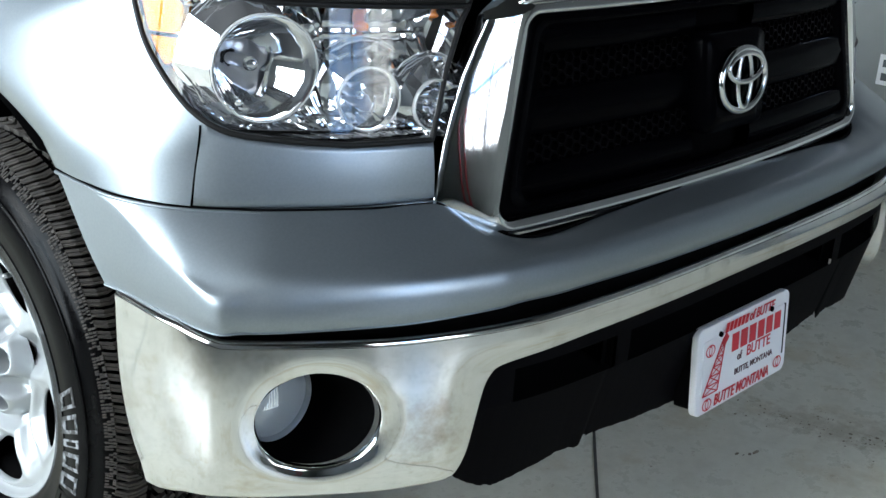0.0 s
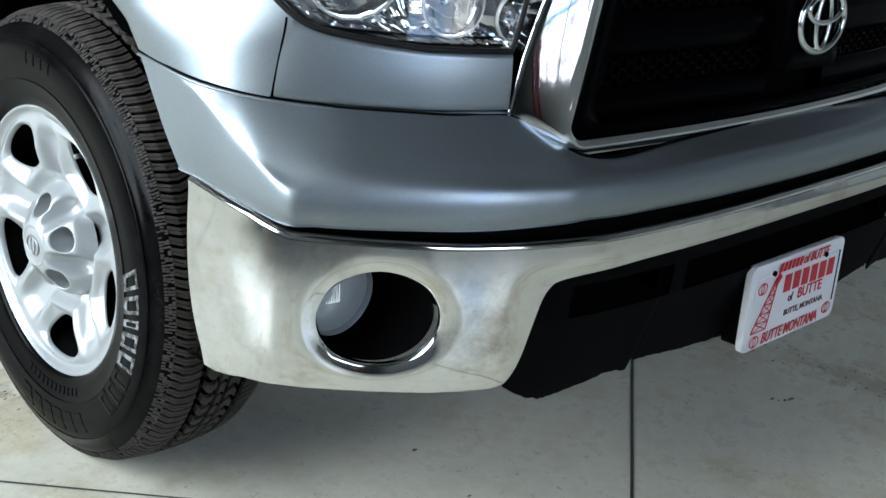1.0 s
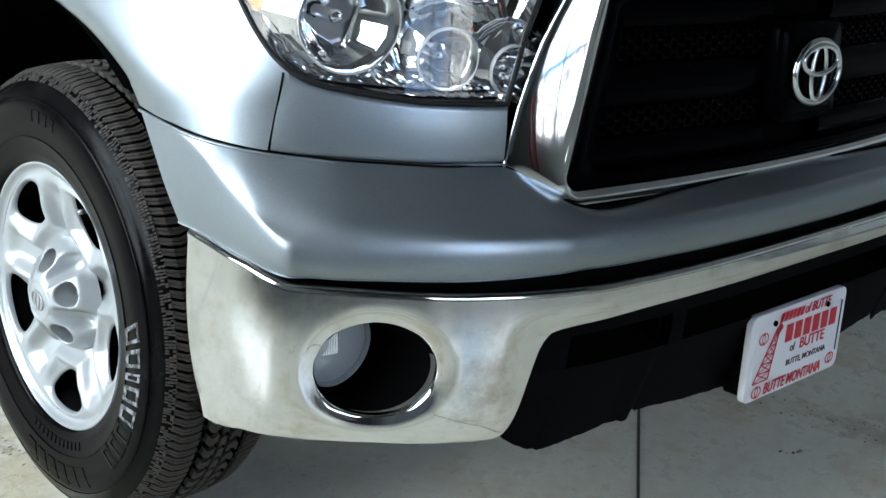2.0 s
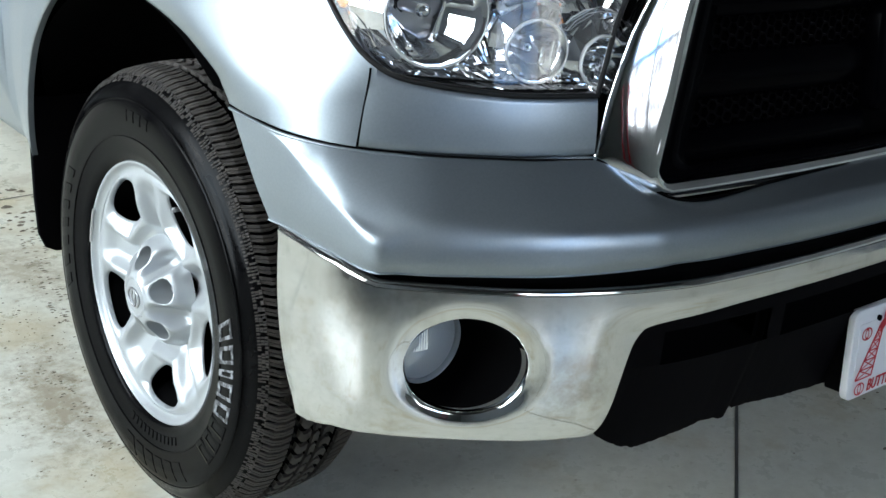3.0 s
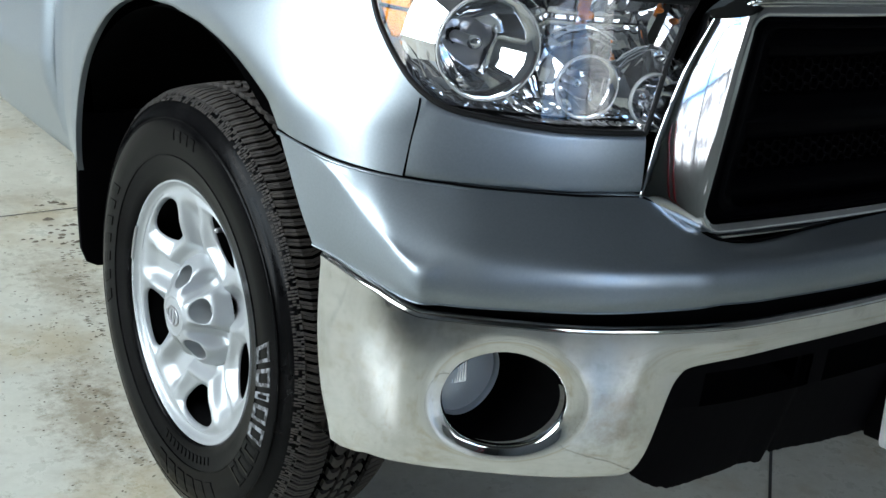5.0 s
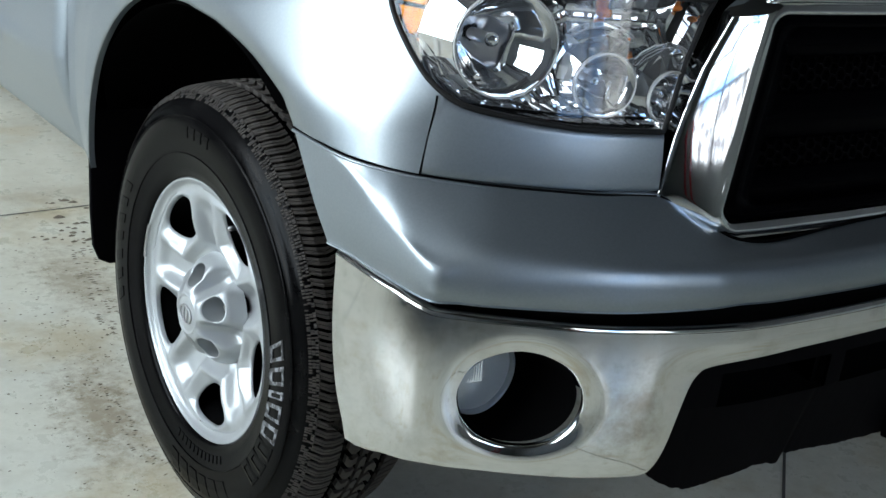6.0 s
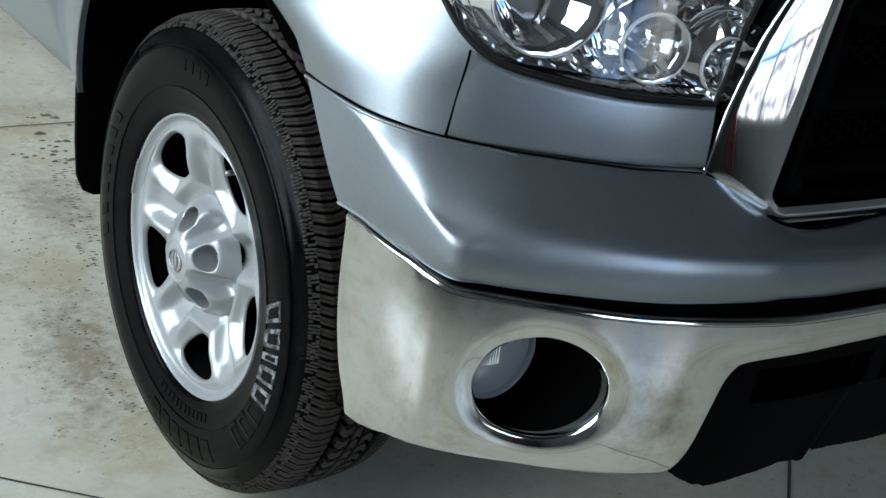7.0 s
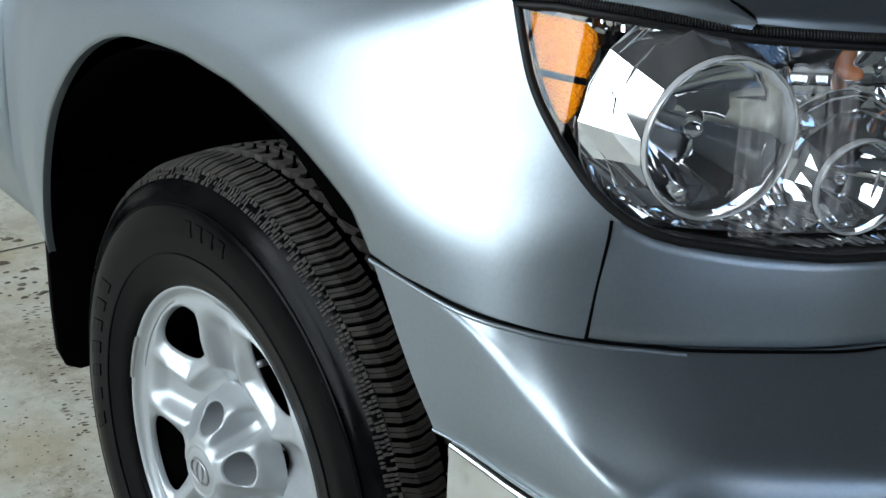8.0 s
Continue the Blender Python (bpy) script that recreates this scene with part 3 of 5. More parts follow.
rows = [[(x, -.765 + .03 * (x / .6) ** 2, z) for x in np.linspace(-.62, .62, 24)] for z in (.69, .80)]
part("lower_grille_backing", grid(rows), SOFT_BLACK, truck)

# dark gap between cap and chrome
rows = []
for z in (.66, .73):
    half = [(*BUMP.at(k, 0.04), z) for k in np.linspace(-.902, .53, 60)]
    rows.append([(-x, y, q) for x, y, q in reversed(half)] + half[1:])
part("bumper_gap_filler", grid(rows), SOFT_BLACK, truck)


# black valance under the chrome with its openings and the ragged air dam
def valance():
    depth = 0.010

    def sheet(k0, k1, z0, z1, n=12, d0=depth, d1=depth):
        rr = []
        for f in (0, .5, 1):
            rr.append([(*BUMP.at(k, d0 + (d1 - d0) * f), z0(k) + (z1(k) - z0(k)) * f) for k in np.linspace(k0, k1, n)])
        return grid(rr)

    top = lambda k: chrome_foot(k) + 0.012
    hi = lambda k: 0.602
    lo = lambda k: 0.548
    s0, s1, s2, s3 = -0.264, -0.510, -0.545, -0.902
    tops = [sheet(-.902, -0.178, hi, top, 60)]
    posts = [sheet(s1, s2, lo, hi, 4), sheet(-0.178, s0, lo, hi, 10)]
    dam = lambda k: table(k, (-.902, -.77, -.643, -.546, -.50, -.492, -.484, -.468, -.455, -.43, -.384, -.299, -.262, -.25, -.225, -.19, -.150), (.388, .394, .402, .411, .414, .419, .401, .399, .406, .407, .403, .394, .390, .395, .399, .414, .436)) + .0022 * noise.noise((k * 70, .3, 0)) + .0012 * noise.noise((k * 260, .7, 0))
    below = [sheet(-.902, -0.150, dam, lo, 220, 0.042, depth)]
    side = [sheet(-0.178, -0.150, lo, lambda k: .60, 6, depth + .01, depth + .012)]
    half = joined(*(tops + posts + below + side))
    part("valance", welded(joined(half, mirrored(half))), BLACK_TRIM, truck, "black textured plastic lower valance")
    # closing plates behind the posts and the ends of the openings
    for sg in (-1, 1):
        for a, b in ((-.500, -.555), (-.170, -.270)):
            part("opening_liner", grid([[(sg * BUMP.at(k, .030)[0], BUMP.at(k, .030)[1], z) for k in np.linspace(a, b, 6)] for z in (.53, .615)]), SOFT_BLACK, truck)
        for k in (-.264, -.510, -.545):
            quad = [(sg * BUMP.at(k, d)[0], BUMP.at(k, d)[1], z) for d, z in ((.016, .545), (.105, .545), (.105, .606), (.016, .606))]
            part("opening_liner", (quad, [(0, 1, 2, 3)]), SOFT_BLACK, truck)
    # dark liners inside the openings
    for a, b in ((s0, s1), (s2, s3)):
        n = 20
        led = [grid([[(*BUMP.at(k, d), z) for k in np.linspace(a, b, n)] for d, z in ((depth + .002, .602), (.10, .598), (.10, .550), (depth + .001, .5455))])]
        for sg in ((1,) if b == s3 else (1, -1)):
            half = joined(*led)
            if b == s3:
                half = joined(half, mirrored(half))
            elif sg < 0:
                half = mirrored(half)
            part("opening_liner", welded(half), SOFT_BLACK, truck)
            rib = grid([[(*BUMP.at(k, d), .578 + .004 * e) for k in np.linspace(a, b, n)] for d, e in ((.05, 0), (.045, .5), (.05, 1), (.098, 1))])
            if b == s3:
                rib = joined(rib, mirrored(rib))
            elif sg < 0:
                rib = mirrored(rib)
            part("opening_rib", welded(rib), BLACK_TRIM, truck)


valance()


# fog lamps in deep round buckets
def fog_lamp(s):
    seg = 64
    rows = []
    for d in np.linspace(.010, .16, 19):
        f = table(d, (.010, .05, .11, .16), (.99, .96, .90, .80))
        row = []
        for q in range(seg):
            a = 2 * math.pi * q / seg
            k, z = FOG_K + FOG_RK * math.cos(a), FOG_Z + FOG_RZ * math.sin(a)
            x, y = BUMP.at(k, 0.012)
            cx, cy = BUMP.at(FOG_K, 0.0)
            x, y, z = cx + (x - cx) * f, cy + (y - cy) * f + d, FOG_Z + (z - FOG_Z) * f
            row.append((s * x, y, z))
        rows.append(row)
    end = (s * .862, -.575, .556)
    for f in (.25, .5, .75, 1.0):
        rows.append([tuple(p[c] + (end[c] - p[c]) * f for c in range(3)) for p in rows[18]])
    at = (s * .884, -.664, .566)
    # the lamp looks through a round hole in the bucket's outer wall
    vv, ff = grid(rows, True)
    mid = lambda f: np.mean([vv[i] for i in f], axis=0)
    ff = [f for f in ff if math.hypot(mid(f)[0] - at[0], mid(f)[2] - at[2]) > .060]
    part("fog_lamp_bucket", (vv, ff), SOFT_BLACK, truck)
    lamp = part("fog_lamp", lathe([(.003, .0545), (.012, .048), (.024, .034), (.032, .018), (.034, .002)], 48, at, (0, 1, 0)), SATIN_REFLECTOR, truck, "round fog lamp with clear lens")
    ring = part("trim_ring", lathe([(.05, .060), (-.002, .060), (-.006, .0592), (-.006, .0575), (.001, .0555), (.008, .0550)], 48, at, (0, 1, 0)), GREY_RING, lamp, "grey fog lamp rim")
    lens = part("lens", lathe([(-.012, .002), (-.007, .040), (.001, .0565)], 48, at, (0, 1, 0)), LENS, lamp)
    lens.visible_shadow = False
    # solid disc under the lens, its colour paints the lens's reflected light
    part("lens_sheen", lathe([(.0022, .0552), (-.0020, .0470), (-.0045, .0385), (-.0065, .0220), (-.0075, .0010)], 48, at, (0, 1, 0)), LENS_SHEEN, lamp, "grey disc painted as the sheen on the fog lens")
    fl = []
    for i in range(11):
        x = s * (.003 + i * .0044)
        h = math.sqrt(max(0, .050 ** 2 - x * x))
        d = -.0085 + .008 * (x / .05) ** 2
        fl.append(([(at[0] + x, at[1] + d, at[2] - h * .1), (at[0] + x, at[1] + d + .003, at[2] + h), (at[0] + x + s * .003, at[1] + d + .003, at[2] + h), (at[0] + x + s * .003, at[1] + d + .001, at[2] - h * .1)], [(0, 1, 2, 3)]))
    part("lens_flute", joined(*fl), REFLECTOR, lamp, smooth=False)


fog_lamp(-1)
fog_lamp(1)


# garnish: silver strip under each headlight
def lamp_foot(k):
    return table(k, (-.25, -.07, .12, .2, .266, .318, .364, .386, .44), (.916, .916, .918, .921, .926, .931, .942, .950, .970))


def garnish(s):
    ks = np.linspace(-.071, .386, 60)
    flare = lambda k, f: -.0085 * max(0.0, (k - .16) / .223) ** 1.5 * (1 - f) ** 1.2
    rows = [[lamp_at(k, .832, .022) for k in ks], [lamp_at(k, .833, .003 + flare(k, 0)) for k in ks]]
    for f in np.linspace(0.0, 1.0, 10):
        bow = -.002 * math.sin(math.pi * f)
        rows.append([lamp_at(k, .836 + (lamp_foot(k) - .004 - .836) * f, bow + flare(k, f)) for k in ks])
    rows.append([lamp_at(k, lamp_foot(k) - .0025, .004) for k in ks])
    rows.append([lamp_at(k, lamp_foot(k) - .0025, .022) for k in ks])
    part("headlight_garnish", grid([flip(r, s) for r in rows]), PAINT, truck, "silver painted strip under the headlight")


garnish(-1)
garnish(1)


# outline of the headlights
def outer_k(z):
    return eased(z, (.917, .922, .926, .931, .942, .957, .976, 1.001, 1.030, 1.064, 1.10), (.10, .19, .266, .318, .364, .402, .435, .472, .508, .536, .560))


def inner_k(z):
    return table(z, (.917, 1.003, 1.071, 1.10), (-.068, -.103, -.141, -.165))


# fenders
def fender(s):
    lip = [(1.015, -.330, .842), (1.015, -.308, .863), (1.015, -.282, .882), (1.015, -.185, .918), (1.015, -.08, .939), (1.015, -.04, .943), (1.015, .0, .945), (1.015, .06, .946), (1.015, .20, .928), (1.015, .315, .872), (1.015, .405, .780), (1.014, .448, .69), (1.010, .470, .60), (1.0, .482, .52), (.975, .488, .46)]
    out = [(.947, -.557, .834), (.9360, -.5515, .886), lamp_at(outer_k(.942) + .006, .942, -.001), lamp_at(outer_k(1.003) + .006, 1.003, -.001), lamp_at(outer_k(1.10) + .006, 1.100, -.001), (.925, -.405, 1.132), (.872, -.395, 1.162), (.876, -.20, 1.182), (.880, .15, 1.196), (.885, .42, 1.205), (.89, .588, 1.21), (.978, .588, 1.05), (1.008, .588, .86), (1.002, .588, .62), (.970, .588, .52)]
    L, O = spline(lip, 121), spline(out, 121)
    D = O - L
    rows = [L + (-.012, 0, -.001), L + (-.003, 0, 0), L]
    t = np.interp(np.linspace(0, 14, 121), (0, 2, 14), (0, 1, 13))
    crest = np.interp(t, (0, 1, 2, 3, 4, 6, 13), (.97, .72, .50, .40, .34, .30, .30))
    share = np.interp(t, (0, 1, 2, 3, 5, 13), (.93, .55, .32, .19, .11, .08))

    def soft(M, n):
        kern = np.exp(-np.linspace(-2, 2, 2 * n + 1) ** 2)
        kern /= kern.sum()
        pad = np.vstack([2 * M[0] - M[n:0:-1], M, 2 * M[-1] - M[-2:-n - 2:-1]])
        return np.array([np.convolve(pad[:, c], kern, "valid") for c in range(3)]).T

    F = np.linspace(0, 1, 41)
    band = np.interp(t, (0, .6, 2, 8, 11, 13), (.001, .005, .0075, .0075, .003, 0))
    swell = .007 * np.sin(math.pi * np.clip(t / 4.8, 0, 1)) ** 1.5
    net = []
    for f in F:
        M = L + D * f
        low = share * (f / crest) ** 1.6
        high = share + (1 - share) * np.maximum(0.0, (f - crest) / (1 - crest)) ** np.interp(t, (0, 1.5, 3, 13), (1, 1, 1.7, 1.7))
        bend = f ** np.interp(t, (0, 1, 2, 3, 4.5), (3.3, 3.0, 1.9, 1.45, 1.3))
        wt = np.interp(t, (0, 1, 2, 3, 4.5), (1, 1, .85, .45, 0))
        M[:, 0] = L[:, 0] + D[:, 0] * (bend * wt + np.where(f < crest, low, high) * (1 - wt))
        # flat band along the arch, with a crease where the fender's swell begins
        fall = min(1.0, max(0.0, (f - .17) / .48))
        M[:, 0] += band * (min(1.0, f / .17) if f < .17 else 1 - fall * fall * (3 - 2 * fall))
        # rounded swell between the cap and the headlight
        M += np.outer(swell * math.sin(math.pi * f ** .8), (.8, -.6, 0))
        net.append(M)
    net = np.array(net)
    for j in range(net.shape[1]):
        S = soft(net[:, j], 3)
        w = np.minimum(1.0, np.minimum(F, 1 - F) / .12)[:, None]
        net[:, j] = net[:, j] * (1 - w) + S * w
    for i, f in enumerate(F):
        w = min(1.0, min(f, 1 - f) / .25)
        rows.append(net[i] * (1 - w) + soft(net[i], 14) * w)
    main = grid([flip([tuple(p) for p in r], s) for r in rows])
    # corner of the fender over the headlight, up to the hood seam
    over = [lamp_at(k, 1.104, .0) for k in np.linspace(.236, .566, 16)]
    seam = spline([(.834, -.594, 1.116), (.851, -.545, 1.138), (.866, -.46, 1.153), (.872, -.395, 1.162)], 16)
    rows = []
    for f in np.linspace(0, 1, 7):
        rows.append([tuple(np.array(a) * (1 - f) + b * f + np.array((.004, -.004, .004)) * math.sin(math.pi * f)) for a, b in zip(over, seam)])
    top = grid([flip(r, s) for r in rows])
    ob = part("fender", joined(main, top), PAINT, truck, "silver front fender with flared wheel arch")
    return ob


fender(-1)
fender(1)

# dark joints between fender, garnish and bumper cap
for s in (-1, 1):
    line = spline([(.9475, -.5565, .834), (.9365, -.5520, .886), (.9290, -.5500, .924), (.9262, -.5478, .940)], 20)
    tube("panel_joint", flip([tuple(p) for p in line], s), .0015, SOFT_BLACK, truck)
    line = spline([(.655, -.7235, .8275), (.70, -.7090, .8285), (.757, -.6885, .8295), (.862, -.6255, .8305), (.906, -.5905, .8315), (.9465, -.5555, .8325), (.9825, -.5105, .8345), (1.0095, -.4505, .8375), (1.0155, -.331, .8405)], 60)
    tube("panel_joint", flip([tuple(p) for p in line], s), .0016, SOFT_BLACK, truck)
    tube("rolled_edge", flip([(p[0] + .001, p[1] - .001, p[2] - .0042) for p in line[24:]], s), .0026, PAINT, truck)
    line = spline([(.0, -.812, .7805), (.17, -.811, .7790), (.34, -.8085, .7745), (.48, -.8065, .7685), (.552, -.788, .7755), (.603, -.749, .8040), (.650, -.7245, .8270)], 60)
    tube("panel_joint", flip([tuple(p) for p in line], s), .0026, SOFT_BLACK, truck)


# hood
def hood():
    front = [(0, -.735, 1.172), (.25, -.725, 1.170), (.44, -.70, 1.150), (.545, -.672, 1.108), (.66, -.652, 1.104), (.76, -.618, 1.107), (.826, -.588, 1.112)]
    f2 = [(0, -.728, 1.186), (.25, -.718, 1.184), (.44, -.692, 1.165), (.548, -.660, 1.126), (.66, -.636, 1.122), (.762, -.602, 1.125), (.832, -.570, 1.126)]
    f3 = [(0, -.64, 1.215), (.25, -.63, 1.212), (.45, -.60, 1.197), (.56, -.575, 1.172), (.67, -.55, 1.162), (.775, -.52, 1.156), (.860, -.46, 1.152)]
    mid = [(0, -.2, 1.27), (.25, -.2, 1.265), (.45, -.2, 1.250), (.56, -.2, 1.230), (.68, -.2, 1.212), (.79, -.2, 1.195), (.870, -.2, 1.181)]
    rear = [(0, .72, 1.31), (.25, .71, 1.305), (.45, .69, 1.295), (.57, .67, 1.275), (.69, .65, 1.25), (.80, .62, 1.23), (.884, .588, 1.209)]
    under = [(x, y + .03, z - .012) for x, y, z in front]
    part("hood", grid(skin(both_halves([under, front, front, f2, f3, mid, rear]), 81, 40)), PAINT, truck, "dark reflecting silver hood")


hood()


# grille: chrome surround, black insert, bars, honeycomb and badge
def gy(x, z):
    """Front plane of the grille insert."""
    return -.803 + .033 * (x / .56) ** 2 + (z - .80) * .13


def rounded(cx, cz, wb, wt, z0, z1, r, n=8):
    """Outline of a rounded trapezium, (x, z), anticlockwise."""
    pts = []
    for (x, z, a0) in ((wb - r, z0 + r, -90), (wt - r, z1 - r, 0), (-wt + r, z1 - r, 90), (-wb + r, z0 + r, 180)):
        for i in range(n):
            a = radians(a0 + 90 * i / (n - 1))
            pts.append((cx + x + r * math.cos(a), cz + z + r * math.sin(a)))
    dense = []
    for a, b in zip(pts, pts[1:] + pts[:1]):
        m = max(1, int(math.hypot(b[0] - a[0], b[1] - a[1]) / .03))
        dense += [(a[0] + (b[0] - a[0]) * i / m, a[1] + (b[1] - a[1]) * i / m) for i in range(m)]
    return dense


def ring_band(outlines):
    """Quads between outlines of equal length given as 3D points."""
    return grid(outlines, closed=True)


grille = empty("grille", (0, -.8, .93), truck)
inner = rounded(0, 0, .566, .508, .794, 1.082, .03)


def surround():
    n = len(inner)
    rows = []
    for grow, dy in ((0.0, .016), (0.0, 0.0), (.004, -.010), (.010, -.012), (.016, -.008)):
        row = []
        for x, z in inner:
            cx, cz = x / .56, (z - .94) / .14
            row.append((x + grow * max(-1, min(1, cx * 1.2)), gy(x, z) + dy, z + grow * max(-1.5 if abs(x) < .54 else -1.2, min(1, cz * 1.6))))
        rows.append(row)
    # outer skirt: to the headlights at the sides, down to the cap, up to the hood
    row = []
    for x, z in inner:
        side = min(1.0, max(0.0, (abs(x) - .47) / .03))
        sg = 1 if x > 0 else -1
        zz = min(1.094, max(.824, .826 + (z - .795) * .93))
        kx = table(zz, (.82, .921, 1.003, 1.088), (.652, .632, .604, .562))
        ox = sg * kx
        oy = eased(zz, (.82, .90, 1.0, 1.094), (-.722, -.718, -.718, -.724))
        low = min(1.0, max(0.0, (.83 - z) / .03)) * (1 - side)
        tx, ty, tz = x, gy(x, z) + (.016 if z < .9 else .02), z - .032 if z < .9 else z + .038
        if side > 0:
            row.append((tx * (1 - side) + ox * side, ty * (1 - side) + oy * side, tz * (1 - side) + zz * side))
        else:
            row.append((tx, ty, tz))
    last = rows[-1]
    for f in (.03, .12, .25, .40, .55, .70, .85, .96):
        ring = []
        for a, b in zip(last, row):
            side = min(1.0, max(0.0, (abs(a[0]) - .47) / .04))
            up = min(1.0, max(0.0, (a[2] - .79) / .30))
            swell = side * (.0020 * 4 * f * (1 - f) + .0012 * 4 * up * (1 - up))
            m = np.array(a) * (1 - f) + np.array(b) * f
            ring.append(tuple(m + np.array(((.5 if a[0] > 0 else -.5) * swell, -.86 * swell, 0))))
        rows.append(ring)
    rows.append(row)
    rows.append([(x * .999, y + .004, z) for x, y, z in row])
    rows.append([(x * .995, y + .022, z) for x, y, z in row])
    part("surround", ring_band(rows), CHROME, grille, "bright chrome grille surround")


surround()
plate = rounded(0, 0, .566, .508, .794, 1.082, .03)
rows = [[(x * f, gy(x, z) + d, .94 + (z - .94) * g) for x, z in plate] for f, g, d in ((1, 1, .0), (.988, .972, -.006), (.915, .885, -.006), (.905, .87, .012))]
part("insert_frame", ring_band(rows), GLOSS_BLACK, grille, "gloss black grille insert")
rows = [[(x, gy(x, z) + .034, z) for x in np.linspace(-.56, .56, 24)] for z in (.80, 1.08)]
part("backing", grid(rows), SOFT_BLACK, grille)
for z0, z1 in ((.812, .864), (.904, .974), (1.022, 1.072)):
    for s in (-1, 1):
        w0, w1 = .095, .553 - (z0 - .80) * .2
        rows = []
        for f, d in ((0, .03), (0.0, .012), (.12, .003), (.5, -.002), (.85, .0), (1, .010), (1, .03)):
            z = z0 + (z1 - z0) * f
            rows.append([(s * x, gy(x, z) + d, z) for x in np.linspace(w0, w1, 16)])
        part("bar", grid(rows), GLOSS_BLACK, grille)


def honeycomb(s, z0, z1):
    verts, faces = [], []
    R, r = .0110, .0092
    dx, dz = R * 1.5, R * math.sqrt(3)
    i = 0
    x = .105
    while x < .505:
        z = z0 + (dz / 2 if i % 2 else 0)
        while z < z1:
            o = len(verts)
            for d in (.010, .020):
                for q in (R, r):
                    for a in range(6):
                        t = math.pi / 3 * a
                        px, pz = x + q * math.cos(t), z + q * math.sin(t)
                        verts.append((s * px, gy(px, pz) + d, pz))
            for a in range(6):
                b = (a + 1) % 6
                faces.append((o + a, o + b, o + 6 + b, o + 6 + a))
                faces.append((o + 6 + a, o + 6 + b, o + 18 + b, o + 18 + a))
            z += dz
        x += dx
        i += 1
    ob = part("honeycomb", (verts, faces), BLACK_TRIM, grille, smooth=False)
    tagged(ob, "fine black honeycomb mesh", kind="stuff")


for s in (-1, 1):
    honeycomb(s, .866, .905)
    honeycomb(s, .976, 1.022)
rows = []
for f, d in ((1.0, .03), (1.0, -.012), (.95, -.023), (.6, -.028), (.0, -.029)):
    rows.append([(x * f, gy(0, .93 + z * f) + d, .945 + z * f) for x, z in rounded(0, 0, .098, .098, -.085, .085, .02, 5)])
part("badge_plinth", ring_band(rows), GLOSS_BLACK, grille)


def oval(cx, cz, a, b, n=48, y=-.822):
    return [(cx + a * math.cos(2 * math.pi * i / n), y + .11 * (cz - .945 + b * math.sin(2 * math.pi * i / n)), cz + b * math.sin(2 * math.pi * i / n)) for i in range(n)]


badge = tube("badge", oval(0, .949, .072, .0525), .0065, CHROME, grille, True, "oval chrome badge of plain rings")
tube("inner_ring", oval(0, .949, .022, .047, y=-.824), .005, CHROME, badge, True)
tube("upper_ring", oval(0, .970, .055, .024, y=-.826), .005, CHROME, badge, True)

# upper slot of the grille and the chrome bar round it
rows = [[(x * f, gy(x, 1.13) + d, 1.133 + z * g) for x, z in rounded(0, 0, .50, .49, -.018, .022, .014, 6)] for f, g, d in ((1, 1, .0), (.996, .9, .0), (.994, .85, .02), (0.9, .5, .022), (0, 0, .022))]
part("upper_slot", ring_band(rows), SOFT_BLACK, grille)
tube("upper_slot_rim", [(x * 1.006, gy(x, 1.13) - .003, 1.133 + z * 1.15) for x, z in rounded(0, 0, .50, .49, -.018, .022, .014, 6)], .006, CHROME, grille, True)


